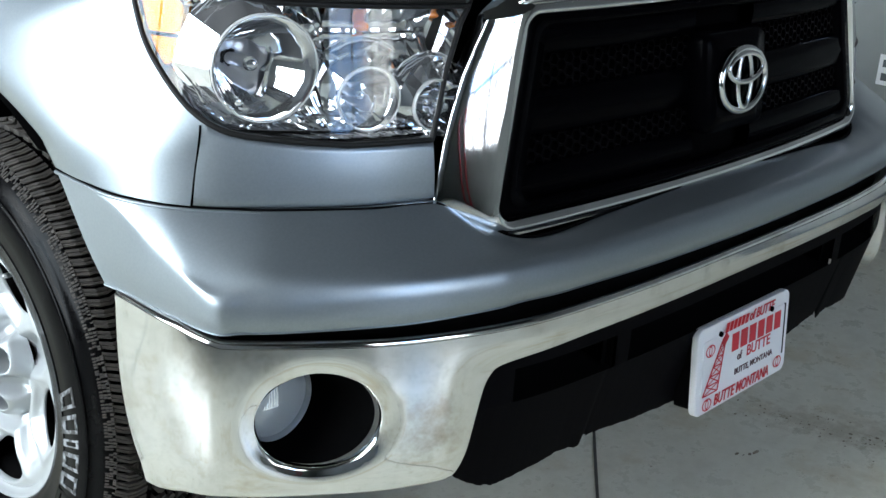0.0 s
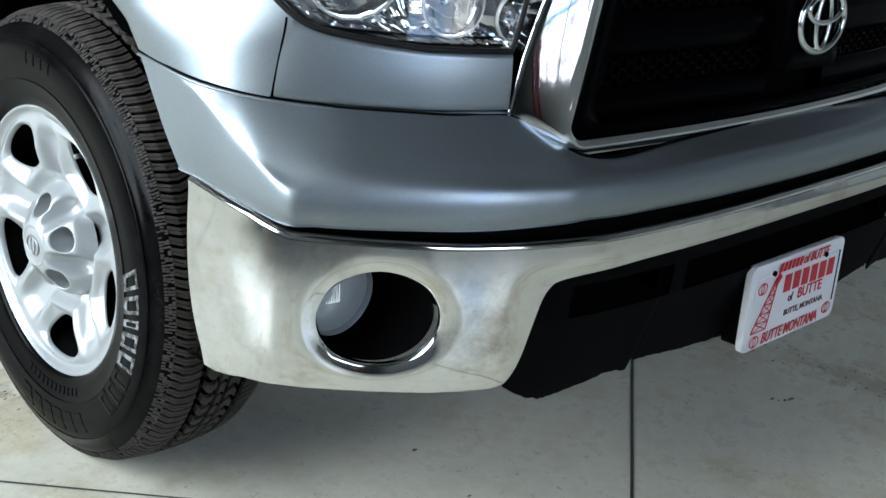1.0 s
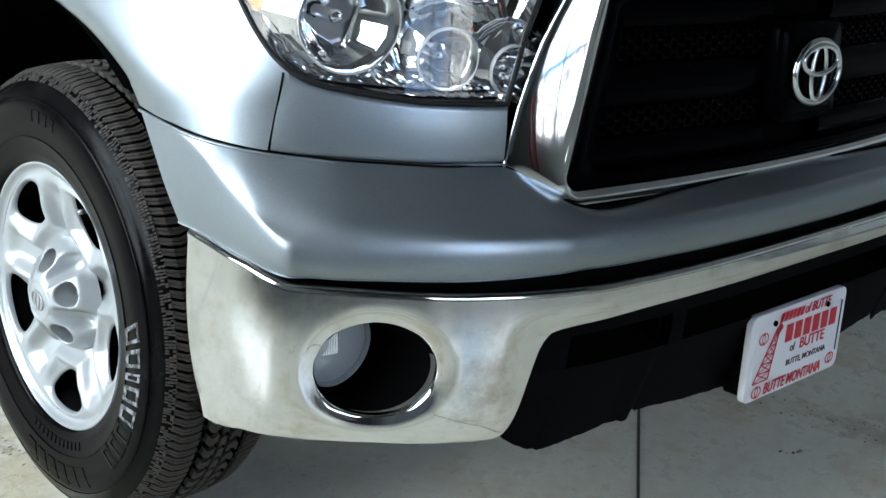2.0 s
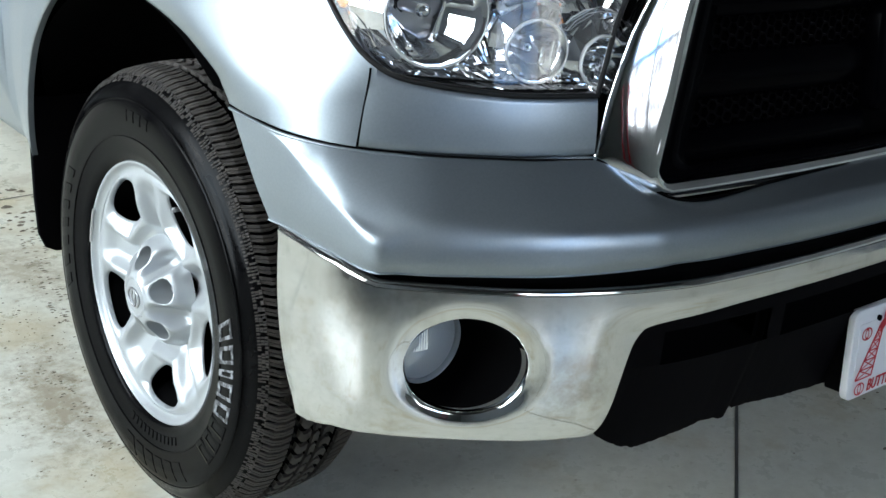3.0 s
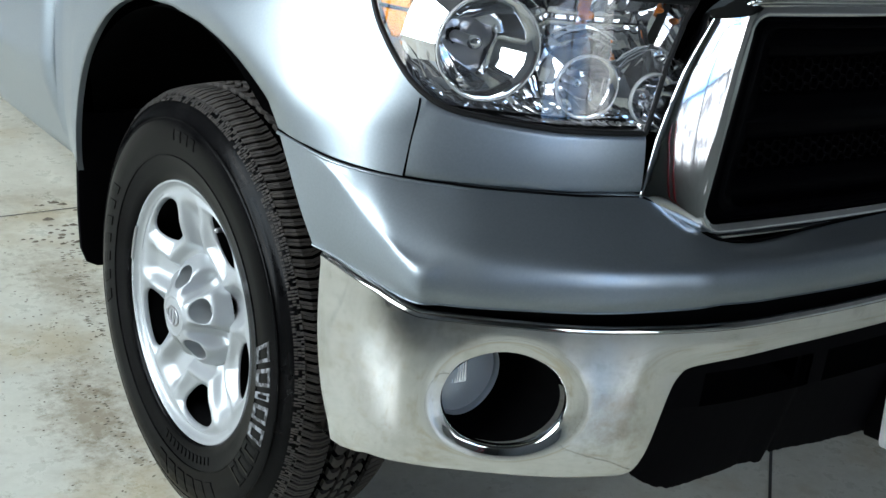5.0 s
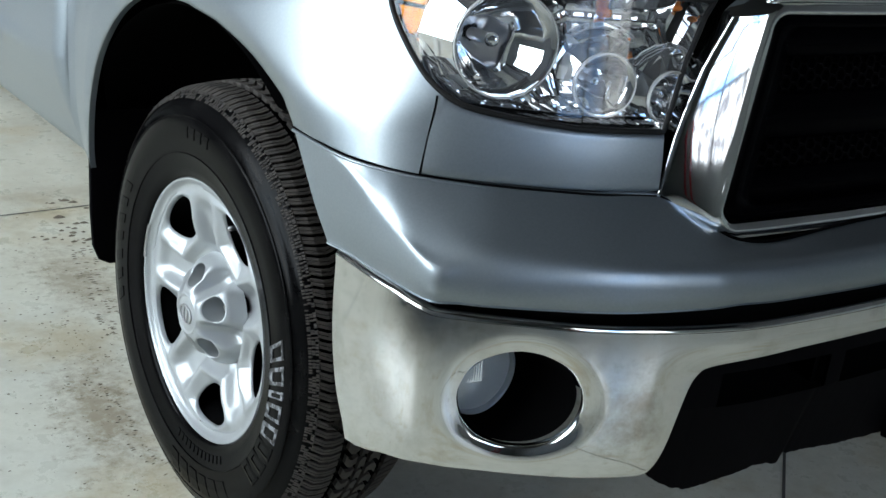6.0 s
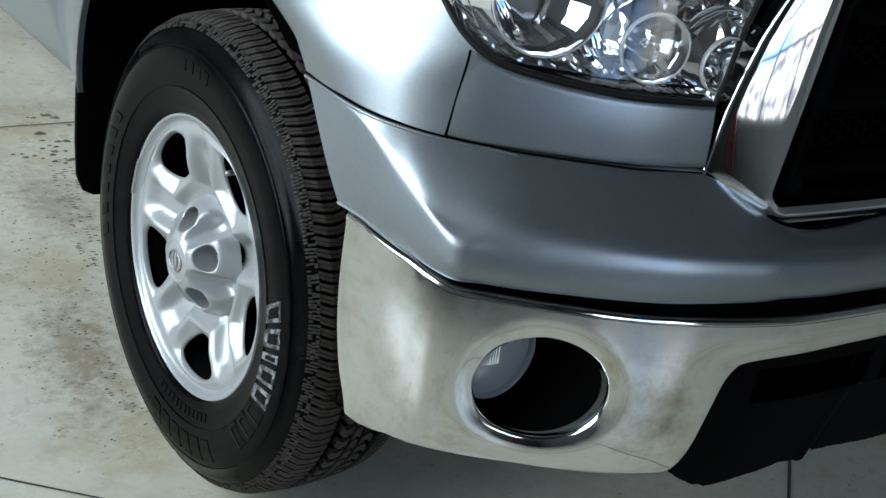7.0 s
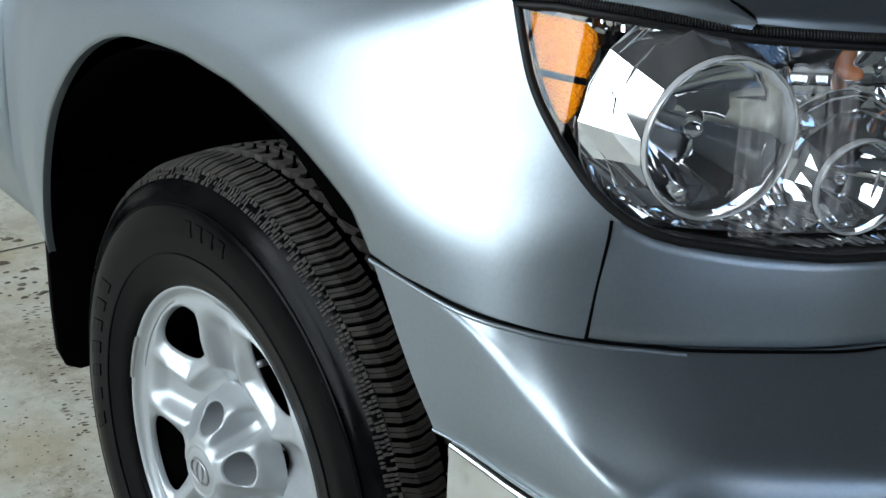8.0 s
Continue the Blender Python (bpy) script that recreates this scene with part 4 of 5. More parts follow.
# headlights
def headlight(s):
    hl = empty("headlight", (s * .80, -.64, 1.0), truck)
    hl["label"] = "clear headlight with chrome bowls and amber reflector"
    top = lambda k: table(k, (-.165, .05, .24, .40, .50, .566), (1.094, 1.098, 1.100, 1.106, 1.106, 1.100))
    zs = np.concatenate([np.linspace(.917, .95, 10), np.linspace(.96, 1.10, 16)])

    def sheet(extra, n=48, f=None):
        rows = []
        for z in zs:
            a, b = inner_k(z), outer_k(z)
            rows.append(flip([lamp_at(k, z + (top(k) - 1.10) * (z - .917) / .183, extra + (f(k, z) if f else 0)) for k in np.linspace(a, b, n)], s))
        return rows

    lens = part("lens", grid(sheet(0.0)[::s]), LENS, hl)
    lens.visible_shadow = False
    # chrome mask behind the lens, open where the bowls sit; bowls: centre, radius, outward turn of the axis, depth
    BOWLS = (("low_beam_bowl", (.857, -.596, 1.017), .0715, 22, .075, .060), ("high_beam_bowl", (.727, -.660, .973), .0440, 24, .058, .046), ("turn_signal_bowl", (.634, -.699, .961), .0360, 12, .045, .030))
    holes = [(c, r + .004) for _, c, r, _, _, _ in BOWLS]
    rnd_shell = random.Random(9)
    rows = sheet(.040, 110, lambda k, z: .0022 * math.sin(k * 61 + 2 * math.sin(z * 80)) + rnd_shell.uniform(0, .0009))
    vv, ff = grid(rows)
    keep = []
    trough_x = lamp_at(.128, 1.05)[0]
    for f in ff:
        c = np.mean([vv[i] for i in f], axis=0)
        if all(math.hypot(c[0] - s * p[0], c[2] - p[2]) > r for p, r in holes) and not (c[2] > 1.024 and abs(c[0]) < trough_x) and c[1] > -.74:
            keep.append(f)
    part("reflector_shell", (vv, keep), REFLECTOR, hl, "faceted chrome inside of the headlight", smooth=False)
    vv, ff = grid(sheet(.052, 60, lambda k, z: .016 * math.sin(math.pi * (z - .917) / .19) + .004 * math.sin(k * 26)))
    keep = [f for f in ff if all(math.hypot(vv[f[0]][0] - s * p[0], vv[f[0]][2] - p[2]) > r for p, r in holes)]
    part("back_mirror", (vv, keep), REFLECTOR, hl)
    # deep facets along the foot of the lamp
    rows = []
    rnd_foot = random.Random(5)
    for z, e in ((.922, .012), (.930, .030), (.940, .022), (.950, .038)):
        rows.append(flip([lamp_at(k, z, e + rnd_foot.uniform(0, .010)) for i, k in enumerate(np.linspace(inner_k(z) + .005, outer_k(z) - .01, 40))], s))
    part("foot_facets", grid(rows), REFLECTOR, hl, smooth=False)
    # bright facets in the outer corner, behind and below the amber reflector
    rnd_side = random.Random(11)
    rows = []
    for z in np.linspace(.938, 1.094, 15):
        o = outer_k(z)
        rows.append(flip([lamp_at(k, z + rnd_side.uniform(-.002, .002), .013 + .30 * (o - .012 - k) + rnd_side.uniform(0, .010)) for k in np.linspace(o - .012, o - .052 - .07 * max(0.0, z - .96) / .13, 6)], s))
    part("corner_facets", grid(rows), REFLECTOR, hl, smooth=False)
    # side walls of the housing
    ol = [lamp_at(inner_k(z), z) for z in zs] + [lamp_at(k, top(k)) for k in np.linspace(-.16, .56, 40)] + [lamp_at(outer_k(z), z) for z in reversed(zs)] + [lamp_at(k, .917) for k in np.linspace(.09, -.06, 12)]
    back = []
    for i, p in enumerate(ol):
        back.append((p[0] - .028, p[1] + .085, p[2]))
    part("housing", grid([flip(ol, s), flip(back, s)], closed=True), REFLECTOR, hl)
    mid = np.mean([np.array(p) for p in ol], axis=0)
    tube("lens_edge", flip([tuple(mid + (np.array(p) - mid) * .985) for p in ol], s), .0016, FROSTED, hl, True, "bright moulded edge of the lens")
    tube("seal", flip(ol, s), .0042, BLACK_RUBBER, hl, True, "black rubber seal")

    def bowl(name, centre, r, turn, depth, length, ring):
        at = (s * centre[0], centre[1], centre[2])
        t = radians(turn)
        axis = (-s * math.sin(t), math.cos(t), 0)
        rnd = random.Random(int(r * 10000))
        # parabolic mirror made of flat panels in rings
        prof = [(0.0, r)] + [(depth * (1 - (q / 8) ** 2), r * q / 8) for q in range(7, 0, -1)]
        vv, ff = lathe(prof, 18, at, axis)
        side = Vector((s * math.cos(t), math.sin(t), 0))

        def swept(v):
            """The deep end of the bowl lies towards the outer side of the truck."""
            d = (Vector(v) - Vector(at)).dot(Vector(axis)) / depth
            return tuple(Vector(v) + side * (r * .42 * max(0.0, d) ** 1.3))

        vv = [swept([a + rnd.uniform(-1, 1) * .0009 for a in v]) if i >= 18 else v for i, v in enumerate(vv)]
        b = part(name, (vv, ff), REFLECTOR, hl, "polished chrome lamp bowl with wavy panels")
        thick(b, .0015)
        part("bowl_rim", lathe([(.006, r + .0012), (-.001, r + .0015), (-.002, r + .0004), (-.001, r - .0008), (.006, r - .0010)], 72, at, axis), ring, b, "frosted clear rim")
        # flared outer wall of broad flat panels
        panels = 20
        ring_at = lambda a, q, d: Vector(at) + Vector(axis) * d + side * (q * math.cos(a)) + Vector((0, 0, q * math.sin(a)))
        rows = []
        for f, e in ((0.0, 0.0), (.5, .0030), (.58, .0030), (1.0, .0035)):
            rows.append([tuple(ring_at(2 * math.pi * i / panels, r + .0024 + .031 * f + rnd.uniform(-e, e), .006 + (length - .006) * f + rnd.uniform(-e, e))) for i in range(panels)])
        vv, ff = grid(rows, True)
        wall = part("outer_wall", (vv, ff), REFLECTOR, b, "broad chrome panels round the bowl", smooth=False)
        ax = Vector(axis)
        u = Vector((0, 0, 1)).cross(ax).normalized()
        for a, q, w in ((length, r + .0340, .0011), (length - .007, r + .0300, .0006)):
            c = Vector(at) + ax * a
            tube("panel_edge", [tuple(c + u * q * math.cos(2 * math.pi * i / panels) + Vector((0, 0, q * math.sin(2 * math.pi * i / panels)))) for i in range(panels)], w, ring, wall, True)
        vv, ff = lathe([(depth * .95, r * .12), (depth * .50, r * .11), (depth * .42, r * .08), (depth * .34, .0005)], 20, at, axis)
        part("bulb", ([swept(v) for v in vv], ff), STEEL, b)
        # bulb shield: a small chrome cap before the bulb
        cap = [(depth * .34 + r * .14 * (1 - math.cos(a)), max(.0004, r * .14 * math.sin(a))) for a in np.linspace(0, 1.5, 8)]
        vv, ff = lathe(cap, 32, at, axis)
        part("bulb_shield", ([swept(v) for v in vv], ff), REFLECTOR, b)
        return b

    lamps = [bowl(*row, FROSTED) for row in BOWLS]
    main, main_at = lamps[0], BOWLS[0][1]
    # swept chrome blade in the main bowl
    x, y, z = main_at
    rows = []
    for f in np.linspace(0, 1, 14):
        a = radians(190 + 130 * f)
        rows.append([(s * (x + q * math.cos(a)), y + .016 + .03 * g - .40 * q * math.cos(a), z + q * math.sin(a)) for q, g in ((.042, 1.0), (.053, .5), (.0545, .0), (.062, .25))])
    thick(part("bowl_step", grid(rows), REFLECTOR, main), .0015)
    # amber side reflector
    rows = []
    for z in np.linspace(1.010, 1.096, 14):
        rows.append(flip([lamp_at(k, z, .008) for k in np.linspace(outer_k(z) - .009, eased(z, (1.010, 1.022, 1.046, 1.075, 1.088, 1.096), (.466, .455, .449, .443, .447, .466)), 8)], s))
    am = part("amber_reflector", grid(rows), AMBER, hl, "orange ribbed side reflector")
    thick(am, .004)
    rows = [flip([lamp_at(k, z, .006) for k in np.linspace(outer_k(z) - .009, .447, 6)], s) for z in (1.045, 1.051)]
    part("divider", grid(rows), SOFT_BLACK, hl)
    # small amber bulbs seen in the upper reflector
    for k, z, r in ((.035, 1.062, .008), (-.13, 1.074, .006)):
        x, y, zz = lamp_at(k, z, .055)
        part("amber_bulb", lathe([(-.014, .001), (-.010, r * .7), (0, r), (.014, r)], 20, (s * x, y, zz), (0, 1, 0)), BULB_AMBER, hl)
    # upper turn signal reflector: shallow ribbed trough
    rows = []
    for z in np.linspace(1.022, 1.092, 14):
        f = (z - 1.022) / .07
        rows.append(flip([lamp_at(k, z, .030 + .030 * math.sin(math.pi * f) + .0006 * math.sin(k * 160)) for k in np.linspace(.13, inner_k(z) + .015, 90)], s))
    part("signal_trough", grid(rows), REFLECTOR, hl)
    # ribbed black weatherstrip along the top
    rows = []
    for i, k in enumerate(np.linspace(-.15, .56, 641)):
        r = .0046 if i % 4 < 2 else .0038
        rows.append(flip([lamp_at(k, top(k) + .0075 + r * math.sin(2 * math.pi * q / 10), -.001 + r * math.cos(2 * math.pi * q / 10)) for q in range(10)], s))
    part("weatherstrip", grid(rows, True), BLACK_RUBBER, hl, "ribbed black weatherstrip over the lamp", smooth=False)


headlight(-1)
headlight(1)

# black joint lines behind the seams
rows = [[lamp_at(k, z, .026) for k in np.linspace(-.075, .40, 30)] for z in (.80, .93)]
for s in (-1, 1):
    part("seam_backing", grid([flip(r, s) for r in rows]), SOFT_BLACK, truck)

# ---- wheels ----
HUB_Z, SPIN = 0.398, -10.0


def hole_patch(u0, u1, v0, v1, uc, vc, ru, rv, n, rings, pw=2.6, taper=0.0):
    """Flat (u, v) rings from a rectangle's border to a rounded hole in it."""
    border = [(u0 + (u1 - u0) * i / n, v0) for i in range(n)] + [(u1, v0 + (v1 - v0) * i / n) for i in range(n)] + [(u1 - (u1 - u0) * i / n, v1) for i in range(n)] + [(u0, v1 - (v1 - v0) * i / n) for i in range(n)]
    out = []
    for g in range(rings + 1):
        f = g / rings
        row = []
        for u, v in border:
            a = math.atan2((v - vc) / rv, (u - uc) / ru)
            c, d = math.cos(a), math.sin(a)
            m = (abs(c) ** pw + abs(d) ** pw) ** (-1 / pw)
            hu, hv = uc + ru * m * c * (1 + taper * m * d), vc + rv * m * d
            row.append((u + (hu - u) * f, v + (hv - v) * f))
        out.append(row)
    return out


def wheel_face(r, a):
    """How far the wheel's face lies inside the rim edge, by radius and angle from a window's middle."""
    base = eased(r, (.095, .110, .13, .155, .19, .212, .222, .230), (.040, .039, .034, .026, .016, .011, .012, .012))
    mid = min(1.0, max(0.0, (abs(a) - 19) / 13)) * min(1.0, max(0.0, (.212 - r) / .03))
    return base + .014 * mid * mid * (3 - 2 * mid)


def window_lip(g, r):
    """The raised lip round a window, highest on the hub's side."""
    w = min(1.0, max(0.12, (.222 - r) / .055))
    return -.0145 * w * math.exp(-((g - 8.6) / 2.5) ** 2) + .006 * max(0, (g - 10.0) / 4.0) ** 2


def make_wheel():
    """A wheel whose axle is the local x axis; the outside looks to -x."""
    wheel = empty("wheel", (0, 0, 0))
    wheel["label"] = "silver five-window steel wheel with wide black tyre"
    off = -.112

    def place(r, ang, d):
        t = radians(ang)
        return (off + d, -r * math.cos(t), r * math.sin(t))

    # rim with five windows
    vf = []
    for q in range(5):
        c = SPIN + 72 * q
        flat = hole_patch(-36, 36, .094, .228, 0, .1820, 15.4, .0360, 18, 14, 2.5, .30)
        rows = [[place(v, c + u, wheel_face(v, u) + window_lip(g, v)) for u, v in row] for g, row in enumerate(flat)]
        rows.append([place(v, c + u, wheel_face(v, u) + .009) for u, v in flat[-1]])
        vf.append(grid(rows, True))
    prof = [(.012, .224), (.0118, .228), (.010, .232), (.005, .236), (.001, .2385), (.0, .241), (.001, .2435), (.005, .2445), (.012, .243)]
    vf.append(lathe([(off + a, r) for a, r in prof], 100, (0, 0, 0)))
    vf.append(lathe([(off + .012, .226), (off + .012, .224)], 100, (0, 0, 0)))
    rim = part("rim", welded(joined(*vf), .0012), WHEEL_SILVER, wheel, "silver painted wheel rim")
    # barrel and disc coloured near black: the shade behind the windows is painted
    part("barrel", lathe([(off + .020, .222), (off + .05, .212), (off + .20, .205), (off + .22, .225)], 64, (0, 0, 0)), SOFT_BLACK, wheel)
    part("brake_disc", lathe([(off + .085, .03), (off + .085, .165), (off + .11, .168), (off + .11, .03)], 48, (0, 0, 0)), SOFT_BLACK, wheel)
    # hub cap with five lug recesses
    vf = []
    recess = []
    for q in range(5):
        c = SPIN + 36 + 72 * q
        flat = hole_patch(-36, 36, .038, .104, 0, .0690, 19.0, .0200, 14, 10, 2.1)

        def capd(u, v):
            gap = min(1.0, max(0.0, (abs(u) - 17) / 15))
            gap = gap * gap * (3 - 2 * gap)
            d = eased(v, (.038, .046, .058, .072, .086, .094, .099, .104), (-.031, -.029, -.022, -.012, -.001, .008, .020, .036))
            return d + gap * eased(v, (.038, .046, .058, .070, .082, .094, .104), (0, .006, .021, .034, .036, .025, .002))

        rows = [[place(v, c + u, capd(u, v) + .007) for u, v in row] for row in flat]
        rows.append([place(.069 + (v - .069) * .95, c + u * .95, capd(u, v) + .010) for u, v in flat[-1]])
        recess.append(grid([rows[-1], [place(.069 + (v - .069) * .90, c + u * .90, max(.034, capd(u, v) + .016)) for u, v in flat[-1]], [place(.069 + (v - .069) * .5, c + u * .5, .040) for u, v in flat[-1]], [place(.069, c, .041)] * len(flat[-1])], True))
        vf.append(grid(rows, True))
    vf.append(lathe([(off - .024, .0385), (off - .0255, .0365), (off - .0255, .0345), (off - .0238, .0335), (off - .0236, .0325), (off - .0246, .031), (off - .0255, .018), (off - .0257, .0005)], 50, (0, 0, 0)))
    hub = part("hub_cap", welded(joined(*vf), .0012), WHEEL_SILVER, wheel, "silver hub cap with five lug recesses")
    # recess floors painted darker for the shade inside them
    for vf_one in recess:
        part("lug_recess", vf_one, RECESS_SHADE, hub)
    n = 36
    ring = lambda a, b, cz: [(off - .0265, a * math.cos(2 * math.pi * i / n), cz + b * math.sin(2 * math.pi * i / n)) for i in range(n)]
    tube("hub_badge", ring(.0215, .0165, 0), .0019, STEEL, hub, True)
    tube("hub_badge", ring(.0075, .0155, 0), .0016, STEEL, hub, True)
    for q in range(5):
        x, y, z = place(.069, SPIN + 36 + 72 * q, .028)
        part("lug_nut", lathe([(.012, .010), (-.004, .010), (-.009, .007), (-.010, .0005)], 6, (x, y, z)), STEEL, hub, smooth=False)
    # balance weight on the rim edge
    pts = [place(.2405, a, .001) for a in np.linspace(158, 176, 8)]
    tube("balance_weight", pts, .0034, STEEL, rim)
    # valve stem
    x, y, z = place(.200, SPIN + 72 + 6, .034)
    part("valve_stem", lathe([(.02, .004), (-.012, .004), (-.018, .0045), (-.024, .004), (-.025, .0005)], 12, (x, y, z)), STEEL, rim)
    # tyre
    side = [(-.104, .240), (-.112, .2425), (-.117, .248), (-.120, .262), (-.1245, .285), (-.126, .289), (-.126, .294), (-.128, .312), (-.1285, .330), (-.1255, .350), (-.1240, .354), (-.1215, .355), (-.1165, .372), (-.1095, .384), (-.102, .392), (-.097, .3955)]
    tread = [(-.090, .3960), (-.05, .3985), (0, .3995), (.05, .3985), (.090, .3960)]
    prof = side + tread + [(-a, r) for a, r in reversed(side)]
    tyre = part("tyre", lathe(prof, 120, (0, 0, 0)), TYRE_RUBBER, wheel, "black rubber tyre with blocky tread")
    for v in tyre.data.vertices:
        v.co.z = max(v.co.z, -HUB_Z + .001)
    # tread blocks: shoulder ribs with fine cuts, staggered inner blocks
    verts, faces = [], []

    def block(x0, x1, a0, a1, skew, r0, h, drop0=0.0, drop1=0.0):
        o = len(verts)
        for lay in (0, 1):
            for i in range(4):
                f = i / 3
                for a in (a0, a1):
                    x = x0 + (x1 - x0) * f
                    t = a + skew * math.sin(math.pi * f * .9)
                    r = r0 + (h if lay else 0) - (drop0 if i == 0 else 0) * lay - (drop1 if i == 3 else 0) * lay - 1.1 * x * x * .9
                    verts.append((x, -r * math.cos(t), max(-HUB_Z + .0006, r * math.sin(t))))
        for i in range(3):
            p = o + 8 + i * 2
            faces.append((p, p + 1, p + 3, p + 2))
            for e in (0, 1):
                q = o + i * 2 + e
                faces.append((q, q + 2, q + 10, q + 8))
        faces.append((o, o + 1, o + 9, o + 8))
        faces.append((o + 6, o + 7, o + 15, o + 14))

    N = 150
    st = 2 * math.pi / N
    for i in range(N):
        a = i * st
        for sg in (-1, 1):
            for lo, hi in ((0.0, .30), (.37, .67)):
                block(sg * .099, sg * .050, a + st * lo, a + st * hi, sg * .020, .4045, .0075, .0065, .0)
    M = 84
    st = 2 * math.pi / M
    for i in range(M):
        a = i * st
        for sg, ph in ((-1, 0.0), (1, .5)):
            block(sg * .036, sg * .013, a + ph * st, a + ph * st + st * .58, sg * .030, .4045, .0075)
        block(-.006, .006, a + .25 * st, a + .25 * st + st * .74, .016, .4045, .0075)
    tr = part("tread", (verts, faces), TREAD_RUBBER, tyre, "dusty tread blocks", smooth=False)
    tagged(tr, kind="stuff")
    # shoulder knurling
    verts2, faces2 = [], []
    rnd_knurl = random.Random(3)
    for i in range(460):
        for r0, r1 in ((.3832, .3872), (.3878, .3918), (.3924, .3966)):
            if rnd_knurl.random() < .15:
                continue
            a = (i + rnd_knurl.uniform(0, .5)) * math.pi / 230
            w = rnd_knurl.uniform(.006, .0095)
            o = len(verts2)
            for r in (r0, r1):
                x = -table(r, (.372, .384, .392, .3966), (.1165, .1095, .102, .0985))
                for t, d in ((a, .001), (a, -.0016), (a + w, -.0016), (a + w, .001)):
                    verts2.append((x + d, -r * math.cos(t), max(-HUB_Z + .0008, r * math.sin(t))))
            faces2 += [(o + 1, o + 2, o + 6, o + 5), (o, o + 1, o + 5, o + 4), (o + 2, o + 3, o + 7, o + 6), (o, o + 1, o + 2, o + 3), (o + 4, o + 5, o + 6, o + 7)]
    tagged(part("shoulder_rib", (verts2, faces2), TREAD_RUBBER, tyre, smooth=False), kind="stuff")
    # raised writing on the side wall, as plain bars
    def bars(a0, a1, r0, r1, count, mat, name, gap=.45, slant=0.0):
        vv, ff = [], []
        st = (a1 - a0) / count
        for i in range(count):
            o = len(vv)
            for r in (r0, (r0 + r1) / 2, r1):
                x = -table(r, (.240, .262, .289, .312, .330, .350, .386), (.112, .120, .126, .128, .1285, .1255, .1095))
                for a in (a0 + i * st, a0 + i * st + st * gap):
                    t = radians(a + slant * (r - r0) / (r1 - r0))
                    for d in (.002, -.0012):
                        vv.append((x + d, -r * math.cos(t), r * math.sin(t)))
            ff += [(o, o + 1, o + 3, o + 2), (o + 8, o + 9, o + 11, o + 10)]
            for p in (o, o + 4):
                ff += [(p + 1, p + 3, p + 7, p + 5), (p, p + 1, p + 5, p + 4), (p + 2, p + 3, p + 7, p + 6)]
        tagged(part(name, (vv, ff), mat, tyre, smooth=False), kind="stuff")

    a = 14.0
    for n, w in enumerate((5.6, 5.8, 2.6, 6.0, 6.0, 5.4, 5.4, 5.2)):
        # a plain outlined block a character wide, white on the upper ones, bare rubber further round
        vv, ff = [], []
        for g in (0.0, .22):
            for d in (.002, -.0012):
                for fr, fa in ((g, g), (1 - g * .5, g), (1 - g * .5, 1 - g), (g, 1 - g)):
                    r = .287 + .048 * fr
                    t = radians(a - w * fa + 1.8 * (r - .312) / .024)
                    x = -table(r, (.240, .262, .289, .312, .330, .350, .386), (.112, .120, .126, .128, .1285, .1255, .1095))
                    vv.append((x + d, -r * math.cos(t), r * math.sin(t)))
        for i in range(4):
            j = (i + 1) % 4
            ff += [(4 + i, 4 + j, 12 + j, 12 + i), (i, j, 4 + j, 4 + i), (8 + i, 8 + j, 12 + j, 12 + i)]
        part("raised_block", (vv, ff), LETTER_WHITE if n < 5 else TYRE_RUBBER, tyre, "worn white outlined block" if n < 5 else "", smooth=False)
        a -= w + 1.9
    bars(-100, -58, .306, .342, 6, TYRE_RUBBER, "raised_bar", .7, 2.0)
    bars(150, 200, .310, .334, 7, TYRE_RUBBER, "raised_bar", .5, 2.0)
    bars(84, 102, .318, .338, 4, TYRE_RUBBER, "raised_bar", .6)
    bars(-100, -60, .262, .276, 12, TYRE_RUBBER, "raised_bar", .6)
    for r in (.2885, .3545):
        x = -table(r, (.289, .3545), (.1262, .1238))
        tube("side_line", [(x, -r * math.cos(2 * math.pi * i / 96), max(-HUB_Z + .002, r * math.sin(2 * math.pi * i / 96))) for i in range(96)], .0011, TYRE_RUBBER, tyre, True, res=1)
    return wheel


WX, WY = .873, 3.70
wheel = make_wheel()
bpy.context.view_layer.update()


def hang(w, m):
    w.parent = truck
    w.matrix_parent_inverse = truck.matrix_world.inverted()
    w.matrix_basis = m


spots = [pose(WX, 0, HUB_Z, 0, 0, 180), pose(-WX, WY, HUB_Z), pose(WX, WY, HUB_Z, 0, 0, 180)]
for m in spots:
    hang(copy_thing(wheel, m), m)
hang(wheel, pose(-WX, 0, HUB_Z))


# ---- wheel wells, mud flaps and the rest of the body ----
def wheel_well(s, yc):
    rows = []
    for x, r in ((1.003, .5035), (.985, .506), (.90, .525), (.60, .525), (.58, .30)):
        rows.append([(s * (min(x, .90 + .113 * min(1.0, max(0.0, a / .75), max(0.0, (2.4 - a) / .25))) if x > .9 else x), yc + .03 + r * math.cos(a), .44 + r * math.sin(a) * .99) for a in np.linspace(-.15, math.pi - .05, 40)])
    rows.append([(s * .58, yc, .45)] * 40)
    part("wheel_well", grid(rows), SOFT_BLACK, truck)


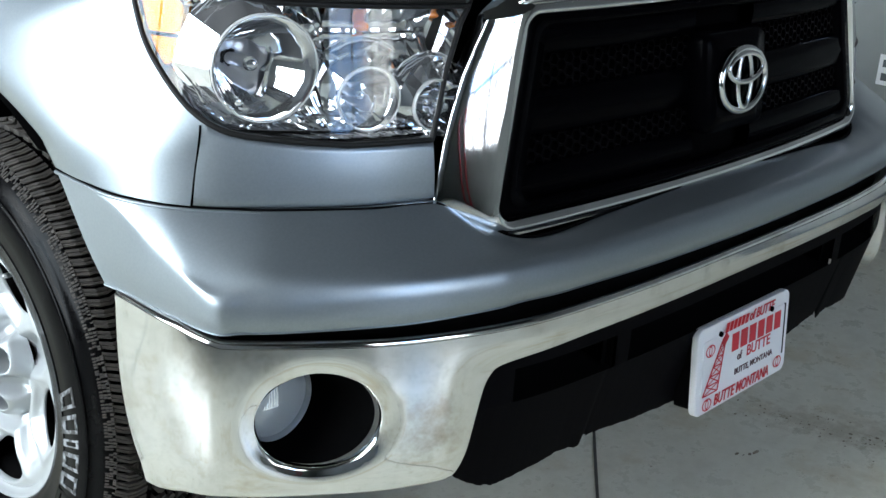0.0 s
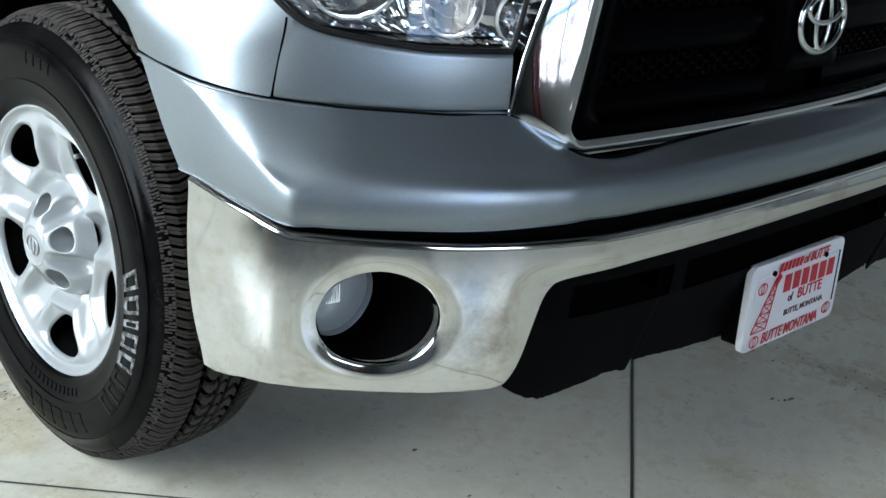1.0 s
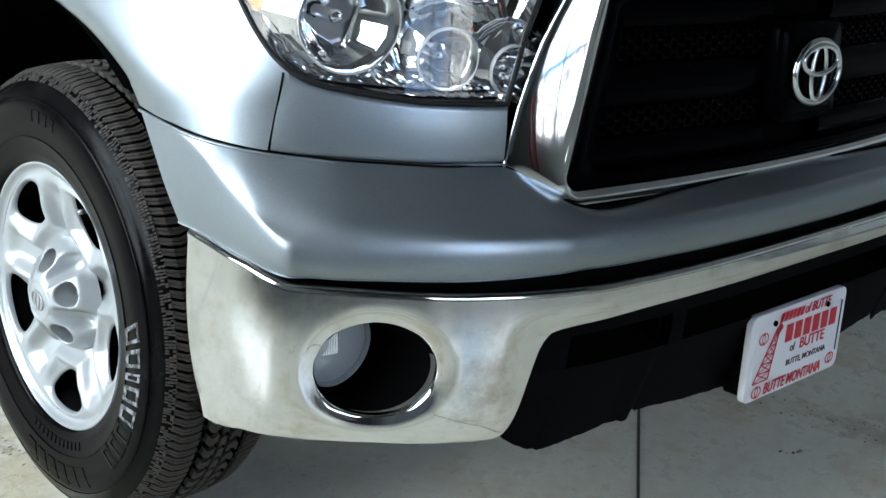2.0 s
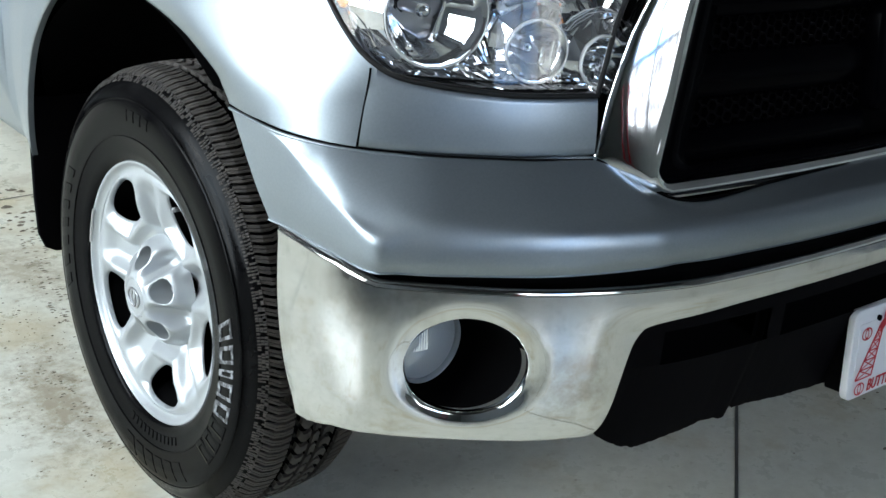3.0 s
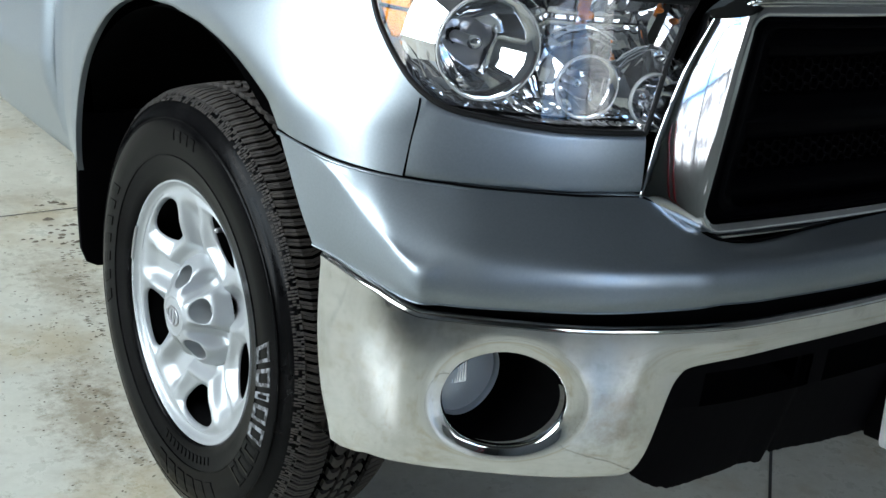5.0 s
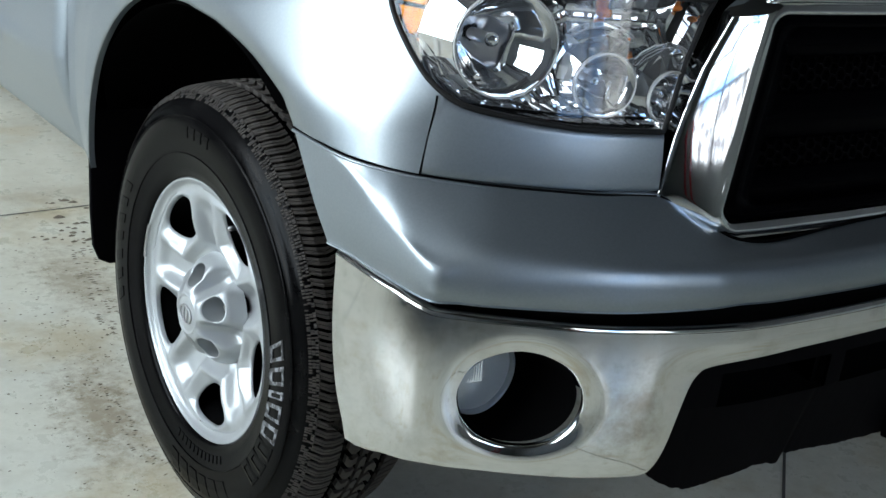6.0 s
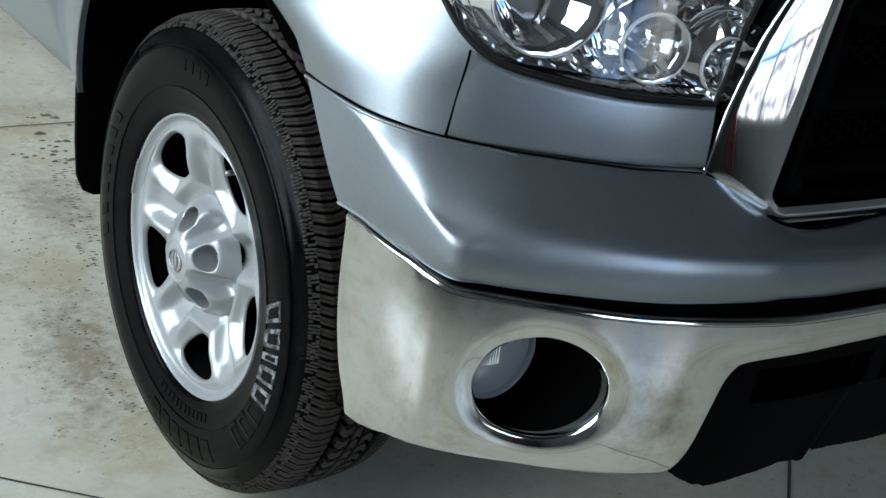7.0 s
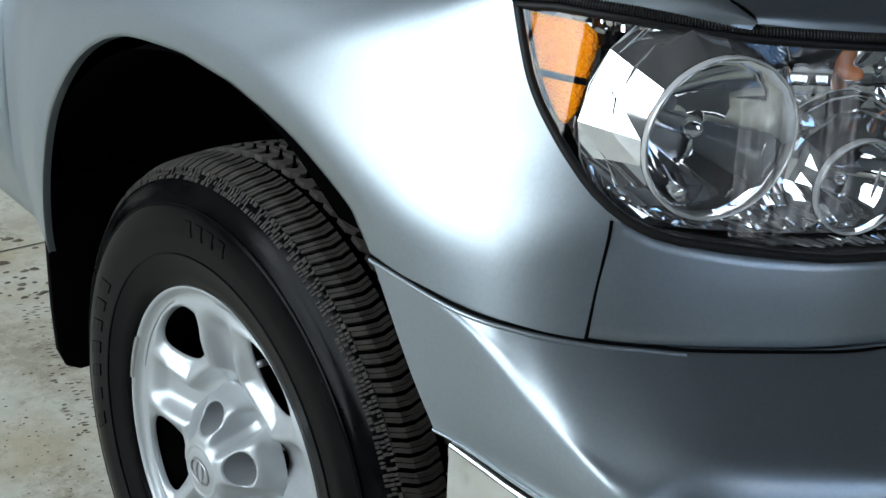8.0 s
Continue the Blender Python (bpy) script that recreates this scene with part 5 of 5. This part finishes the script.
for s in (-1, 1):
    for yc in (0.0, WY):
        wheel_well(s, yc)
    for yc in (0.0, WY):
        bm = bmesh.new()
        ol = [(.70, .64), (1.0, .64), (1.003, .58), (.998, .42), (.992, .345), (.978, .312), (.955, .300), (.70, .300)]
        f = bm.faces.new([bm.verts.new((s * x, yc + .482, z)) for x, z in ol])
        ext = bmesh.ops.extrude_face_region(bm, geom=[f])
        bmesh.ops.translate(bm, verts=[v for v in ext["geom"] if isinstance(v, bmesh.types.BMVert)], vec=(0, .012, 0))
        bmesh.ops.recalc_face_normals(bm, faces=bm.faces)
        round_edges(part("mud_flap", bm, BLACK_TRIM, truck, "black plastic mud flap", smooth=False), .003)

SIDE = ((.50, .945), (.545, .958), (.60, .982), (.66, 1.003), (.715, 1.013), (.76, 1.012), (.86, 1.008), (.98, .994), (1.08, .968), (1.16, .93), (1.21, .895))


def body_side(s, y0, y1, name, lab, zmax=1.21):
    rows = []
    zs = np.concatenate([np.linspace(.50, .64, 9), np.linspace(.652, .74, 12), np.linspace(.76, zmax, 16)])
    for z in zs:
        x = table(z, [a for a, b in SIDE], [b for a, b in SIDE])
        ys = np.linspace(y0, y1, 14)
        # rolled crease low on the doors, dying out towards the front wheel
        crease = lambda y: .012 * math.exp(-((z - .695) / .022) ** 2) * min(1.0, max(0.0, (y - .66) / .40))
        rows.append([(s * (x - .02), ys[0], z)] + [(s * (x + crease(y)), y, z) for y in ys] + [(s * (x - .02), ys[-1], z)])
    low = [(s * .90, p[1], .49) for p in rows[0]]
    return part(name, grid([low] + rows), PAINT, truck, lab)


def handle(door, s, y):
    h = part("handle", box(s * 1.012, s * 1.045, y - .11, y + .11, 1.0, 1.03), PAINT, door)
    round_edges(h, .01, 3)


for s in (-1, 1):
    d = body_side(s, .594, 1.68, "front_door", "silver front door")
    handle(d, s, 1.52)
    gap = [[(s * (table(z, [a for a, b in SIDE], [b for a, b in SIDE]) - .010), y, z) for y in (.580, .602)] for z in np.linspace(.52, 1.20, 24)]
    part("door_gap", grid(gap), SOFT_BLACK, truck)
    d = body_side(s, 1.687, 2.52, "rear_door", "silver rear door")
    handle(d, s, 2.38)
    # rocker under the doors
    part("rocker", box(s * .66, s * .78, .62, 3.15, .44, .52), BLACK_TRIM, truck, smooth=False)
    # bed side with its wheel arch left open
    bed = []
    for y in np.linspace(2.56, 4.86, 70):
        dy = abs(y - WY)
        z0 = .52 if dy > .46 else max(.52, .44 + math.sqrt(max(0, .46 ** 2 - dy ** 2)) * 1.08)
        bed.append([(s * table(max(z0, .52) + (1.27 - max(z0, .52)) * f, (.5, .72, .9, 1.27), (.96, 1.013, 1.01, .975)), y, z0 + (1.27 - z0) * f) for f in np.linspace(0, 1, 14)])
    bed = [list(r) for r in zip(*bed)]
    bed.append([(x - s * .07, y, z) for x, y, z in bed[-1]])
    thick(part("bed_side", grid(bed), PAINT, truck, "silver cargo bed side"), .01)
part("tailgate", box(-.90, .90, 4.80, 4.86, .62, 1.25), PAINT, truck, smooth=False)
part("bed_floor", box(-.90, .90, 2.56, 4.80, .70, .75), BLACK_TRIM, truck, smooth=False)
part("bed_bulkhead", box(-.90, .90, 2.54, 2.58, .62, 1.27), PAINT, truck, smooth=False)
part("rear_bumper", box(-.95, .95, 4.88, 5.0, .45, .68), BUMPER_CHROME, truck, smooth=False)
part("chassis", box(-.56, .56, -.62, 4.8, .42, .56), SOFT_BLACK, truck, smooth=False)
part("engine_block", box(-.54, .54, -.66, .60, .56, 1.05), SOFT_BLACK, truck, smooth=False)
part("cabin_floor", box(-.92, .92, .60, 2.52, .50, .60), SOFT_BLACK, truck, smooth=False)
# cab: glass band and roof


def quad(a, b, c, d):
    return ([a, b, c, d], [(0, 1, 2, 3)])


for s in (-1, 1):
    for y0, y1, t0, t1 in ((.68, 1.64, 1.30, 1.62), (1.72, 2.44, 1.74, 2.36)):
        part("side_window", quad((s * .89, y0, 1.22), (s * .89, y1, 1.22), (s * .72, t1, 1.80), (s * .72, t0, 1.80)), CAR_GLASS, truck, smooth=False)
    for y0, y1, t0, t1 in ((.56, .68, 1.18, 1.30), (1.64, 1.72, 1.62, 1.74), (2.44, 2.54, 2.36, 2.44)):
        thick(part("pillar", quad((s * .892, y0, 1.21), (s * .892, y1, 1.21), (s * .72, t1, 1.81), (s * .72, t0, 1.81)), PAINT, truck, smooth=False), .03)
    m = part("door_mirror", box(s * .97, s * 1.20, .74, .86, 1.20, 1.44), BLACK_TRIM, truck, "black door mirror housing")
    round_edges(m, .03, 3)
part("windscreen", grid(skin(both_halves([[(0, .60, 1.27), (.5, .60, 1.26), (.86, .64, 1.215)], [(0, 1.18, 1.80), (.4, 1.18, 1.80), (.70, 1.24, 1.79)]]), 21, 6)), CAR_GLASS, truck, "dark windscreen")
part("rear_window", quad((-.80, 2.54, 1.25), (.80, 2.54, 1.25), (.68, 2.46, 1.80), (-.68, 2.46, 1.80)), CAR_GLASS, truck, smooth=False)
part("roof", grid(skin(both_halves([[(0, 1.16, 1.80), (.4, 1.16, 1.80), (.735, 1.22, 1.79)], [(0, 1.4, 1.885), (.4, 1.4, 1.875), (.74, 1.4, 1.82)], [(0, 2.2, 1.885), (.4, 2.2, 1.875), (.74, 2.2, 1.82)], [(0, 2.48, 1.82), (.4, 2.48, 1.82), (.73, 2.46, 1.80)]]), 31, 24)), PAINT, truck, "silver cab roof")

# ---- number plate with its bracket ----
plate_ob = empty("number_plate", (0, -.90, .46), truck)
plate_ob["label"] = "white dealer plate with red printing in a white frame"
TILT_PLATE = pose(0, -.906, .4675, 90 - 5.5, 0, 0)


def on_plate(bm_or_vf, name, mat, parent=plate_ob, lab="", smooth=False):
    ob = part(name, bm_or_vf, mat, None, lab, smooth)
    ob.data.transform(TILT_PLATE)
    ob.parent = parent
    ob.matrix_parent_inverse = parent.matrix_world.inverted()
    return ob


def slab2d(w, h, r, z0, z1, cx=0, cy=0):
    pts = []
    for x, y, a0 in ((w / 2 - r, h / 2 - r, 0), (-w / 2 + r, h / 2 - r, 90), (-w / 2 + r, -h / 2 + r, 180), (w / 2 - r, -h / 2 + r, 270)):
        for i in range(7):
            a = radians(a0 + 15 * i)
            pts.append((cx + x + r * math.cos(a), cy + y + r * math.sin(a)))
    n = len(pts)
    v = [(x, y, z0) for x, y in pts] + [(x, y, z1) for x, y in pts]
    return v, [tuple(range(n, 2 * n)), tuple(reversed(range(n)))] + [(i, (i + 1) % n, n + (i + 1) % n, n + i) for i in range(n)]


on_plate(slab2d(.318, .162, .016, -.012, .002), "frame", WHITE_PLASTIC, lab="white plastic plate frame")
round_edges(bpy.data.objects["frame"], .002)
on_plate(slab2d(.286, .105, .006, .002, .0035, 0, .003), "plate", WHITE_PLASTIC, lab="white plate insert")
on_plate(slab2d(.305, .146, .010, -.045, -.012), "bracket", BLACK_TRIM, lab="black plate bracket")
# thin black slab that paints the shadow line beside the insert
on_plate(slab2d(.004, .100, .001, .002, .0042, .142, .006), "shadow_strip", SOFT_BLACK)


def lettering(text, size, x, y, mat, parent=plate_ob, shear=0.0, width=1.0, weight=.012):
    cu = bpy.data.curves.new("writing", "FONT")
    cu.body, cu.size, cu.align_x, cu.align_y, cu.shear, cu.extrude, cu.space_character = text, size, "CENTER", "CENTER", shear, .0004, 1.0
    cu.offset = size * weight
    me = bpy.data.meshes.new_from_object(bpy.data.objects.new("w", cu))
    me.materials.clear()
    me.materials.append(mat)
    ob = new("writing", me)
    me.transform(TILT_PLATE @ Matrix.LocRotScale((x, y, .0042), None, (width, 1, 1)))
    ob.parent = parent
    ob.matrix_parent_inverse = parent.matrix_world.inverted()
    return ob


def print_bars(x0, x1, y, h, count, mat, slant=0.0, fill=.72):
    st = (x1 - x0) / count
    for i in range(count):
        a = x0 + i * st
        b = a + st * fill
        on_plate(([(a, y - h / 2, .0044), (b, y - h / 2, .0044), (b + slant, y + h / 2, .0044), (a + slant, y + h / 2, .0044)], [(0, 1, 2, 3)]), "printed_bar", mat)


lettering("of", .022, -.020, -.002, DARK_INK, width=.9)
lettering("BUTTE", .029, .048, -.001, RED_INK, weight=.012)
lettering("BUTTE, MONTANA", .0160, .034, -.030, DARK_INK, weight=.01)
lettering("BUTTE MONTANA", .029, -.004, -.0645, RED_INK, shear=.22, width=.80, weight=.012)
lettering("of BUTTE", .026, .052, .0645, RED_INK, shear=.25, width=.85, weight=.012)
print_bars(-.076, .004, .0645, .017, 6, RED_INK, .005, .80)
print_bars(-.050, .132, .030, .034, 6, RED_INK, 0, .80)
# mine headframe drawn as a red lattice
fr = []


def stroke(x0, y0, x1, y1, w):
    dx, dy = x1 - x0, y1 - y0
    l = math.hypot(dx, dy)
    nx, ny = -dy / l * w / 2, dx / l * w / 2
    fr.append(([(x0 + nx, y0 + ny, .0043), (x0 - nx, y0 - ny, .0043), (x1 - nx, y1 - ny, .0043), (x1 + nx, y1 + ny, .0043)], [(0, 1, 2, 3)]))


stroke(-.140, -.046, -.080, .048, .0045)
stroke(-.092, -.046, -.072, .048, .0045)
stroke(-.082, .036, -.066, .052, .016)
for f in np.linspace(0, .85, 6):
    xa, xb = -.140 + .060 * f, -.092 + .020 * f
    ya = -.046 + .094 * f
    yb = ya + .094 * .17
    stroke(xa, ya, xb, ya, .0026)
    stroke(xa, ya, xb + .0034, yb, .0022)
    stroke(xb, ya, xa + .010, yb, .0022)
on_plate(joined(*fr), "printed_tower", RED_INK)
for x, y, a in ((-.122, .036, .0155), (-.124, -.064, .0155), (.124, -.056, .0155)):
    n = 24
    vf = []
    for p, q, dx in ((a, a * .75, 0), (a * .35, a * .7, 0)):
        ring = [[(x + p * g * math.cos(2 * math.pi * i / n), y + q * g * math.sin(2 * math.pi * i / n), .0045) for i in range(n)] for g in (1.0, .80 if p == a else .62)]
        vf.append(grid(ring, True))
    on_plate(joined(*vf), "printed_oval", RED_INK)
for x in (-.089, .089):
    sc = on_plate(lathe([(-.002, .0052), (.002, .005), (.0032, .003), (.0034, .0004)], 16, (0, 0, 0), (0, 0, 1)), "plate_screw", SOFT_BLACK, smooth=True)
    sc.data.transform(TILT_PLATE @ Matrix.Translation((x, .058, .004)) @ TILT_PLATE.inverted())

# ---- things on the wall and floor ----
outlet = part("wall_outlet", box(X1 - .008, X1, -.035, .035, .455, .57), WHITE_PLASTIC, smooth=False)
tagged(outlet, "white electrical outlet plate on the grey wall", "outlet")
round_edges(outlet, .003)
for z in (.487, .538):
    part("socket", box(X1 - .011, X1 - .007, -.017, .017, z - .014, z + .014), BASE_VINYL, outlet, smooth=False)


def floor_joint(p, q, w=.006):
    d = Vector((q[0] - p[0], q[1] - p[1], 0)).normalized()
    nrm = Vector((-d.y, d.x, 0)) * w / 2
    n = max(2, int((Vector(q) - Vector(p)).length / .15))
    rows = [[], []]
    for i in range(n + 1):
        f = i / n
        c = Vector(p).lerp(Vector(q), f) + nrm * 0.5 * noise.noise((f * 30, p[0], 1.7))
        rows[0].append((c.x + nrm.x, c.y + nrm.y, .0015))
        rows[1].append((c.x - nrm.x, c.y - nrm.y, .0015))
    ob = part("trim", grid(rows), JOINT, smooth=False)
    tagged(ob, "dark saw-cut joint in the concrete floor", "floor joint", kind="structure")


dA = Vector((.31, .242))
dC = Vector((.147, -.132))
floor_joint((.166 - dA.x * 6, -.517 - dA.y * 6, 0), (.166 + dA.x * 7, -.517 + dA.y * 7, 0), .007)
floor_joint((-1.121 - dC.x * 14, -.096 - dC.y * 14, 0), (-1.121 + dC.x * 2, -.096 + dC.y * 2, 0), .005)
floor_joint((-3.5, 1.53, 0), (2.6, 1.70, 0), .006)


def crumbs(name, cx, cy, sx, sy, n, size, seed, mat, lab, ang=0.0):
    rnd = random.Random(seed)
    verts, faces = [], []
    for i in range(n):
        u, v = rnd.gauss(0, 1), rnd.gauss(0, 1)
        x, y = cx + u * sx * math.cos(ang) - v * sy * math.sin(ang), cy + u * sx * math.sin(ang) + v * sy * math.cos(ang)
        s = size * rnd.uniform(.3, 1.6)
        o = len(verts)
        m = 6
        a0 = rnd.uniform(0, 6)
        st = rnd.uniform(.4, 1.0)
        for a in range(m):
            r = s * rnd.uniform(.6, 1.2)
            verts.append((x + r * math.cos(a0 + a * 2 * math.pi / m), y + r * st * math.sin(a0 + a * 2 * math.pi / m), .0006))
        verts.append((x, y, .0008 + s * .35))
        faces += [(o + a, o + (a + 1) % m, o + m) for a in range(m)]
    ob = part(name, (verts, faces), mat)
    tagged(ob, lab, "dirt", kind="stuff")


crumbs("dirt_crumbs", -.69, 1.39, .06, .05, 26, .010, 3, DIRT, "dark crumbs of dried mud on the concrete floor")
crumbs("dirt_crumbs", -.66, 1.64, .10, .05, 7, .014, 4, DIRT, "dark crumbs of dried mud on the concrete floor")
crumbs("dirt_crumbs", -.86, .78, .09, .28, 240, .0028, 5, DIRT, "brown mud crumbs fallen behind the front tyre")
crumbs("dirt_crumbs", -1.06, .45, .10, .25, 120, .0022, 6, DIRT, "brown mud crumbs fallen beside the front tyre")
crumbs("dirt_crumbs", .71, -.76, .20, .035, 90, .0034, 7, DIRT, "brown mud crumbs on the floor under the truck", radians(-76))
crumbs("dirt_crumbs", .48, -.73, .03, .015, 5, .010, 9, DIRT, "dark crumbs of dried mud on the concrete floor")
crumbs("dirt_crumbs", .35, -.28, .5, .25, 26, .005, 8, DIRT, "scattered small stones on the floor under the truck")


def tread_print(name, pts, rows, step, size, seed):
    """Short dashes of mud that the tread has pressed out, in rows along a bent line."""
    rnd = random.Random(seed)
    line = spline([(x, y, 0) for x, y in pts], 200)
    along = np.r_[0, np.cumsum(np.linalg.norm(np.diff(line, axis=0), axis=1))]
    verts, faces = [], []
    for q in np.arange(0, along[-1], step):
        i = min(len(line) - 2, int(np.searchsorted(along, q)))
        d = Vector(line[i + 1] - line[i]).normalized()
        n = Vector((-d.y, d.x, 0))
        for off in rows:
            if rnd.random() < .42:
                continue
            c = Vector(line[i]) + n * (off + rnd.uniform(-.006, .006)) + d * rnd.uniform(-.004, .004)
            a, b = size * rnd.uniform(.5, 1.3), size * rnd.uniform(.18, .40)
            o = len(verts)
            for u, v in ((-a, 0), (-a * .4, b), (a * .5, b * .8), (a, 0), (a * .4, -b), (-a * .5, -b * .9)):
                w = c + n * u + d * v
                verts.append((w.x, w.y, .0006))
            verts.append((c.x, c.y, .0022))
            faces += [(o + k, o + (k + 1) % 6, o + 6) for k in range(6)]
    tagged(part(name, (verts, faces), DIRT), "rows of dried mud dashes pressed out by the tyre tread", "dirt", kind="stuff")


tread_print("mud_print", ((-.965, .56), (-.978, .446), (-.980, .325), (-.997, .224), (-.976, .111), (-.93, .03)), (-.010, .012), .012, .005, 21)
tread_print("mud_print", ((-.70, 1.30), (-.752, 1.081), (-.792, .869), (-.83, .72)), (-.03, -.006, .018), .015, .008, 22)
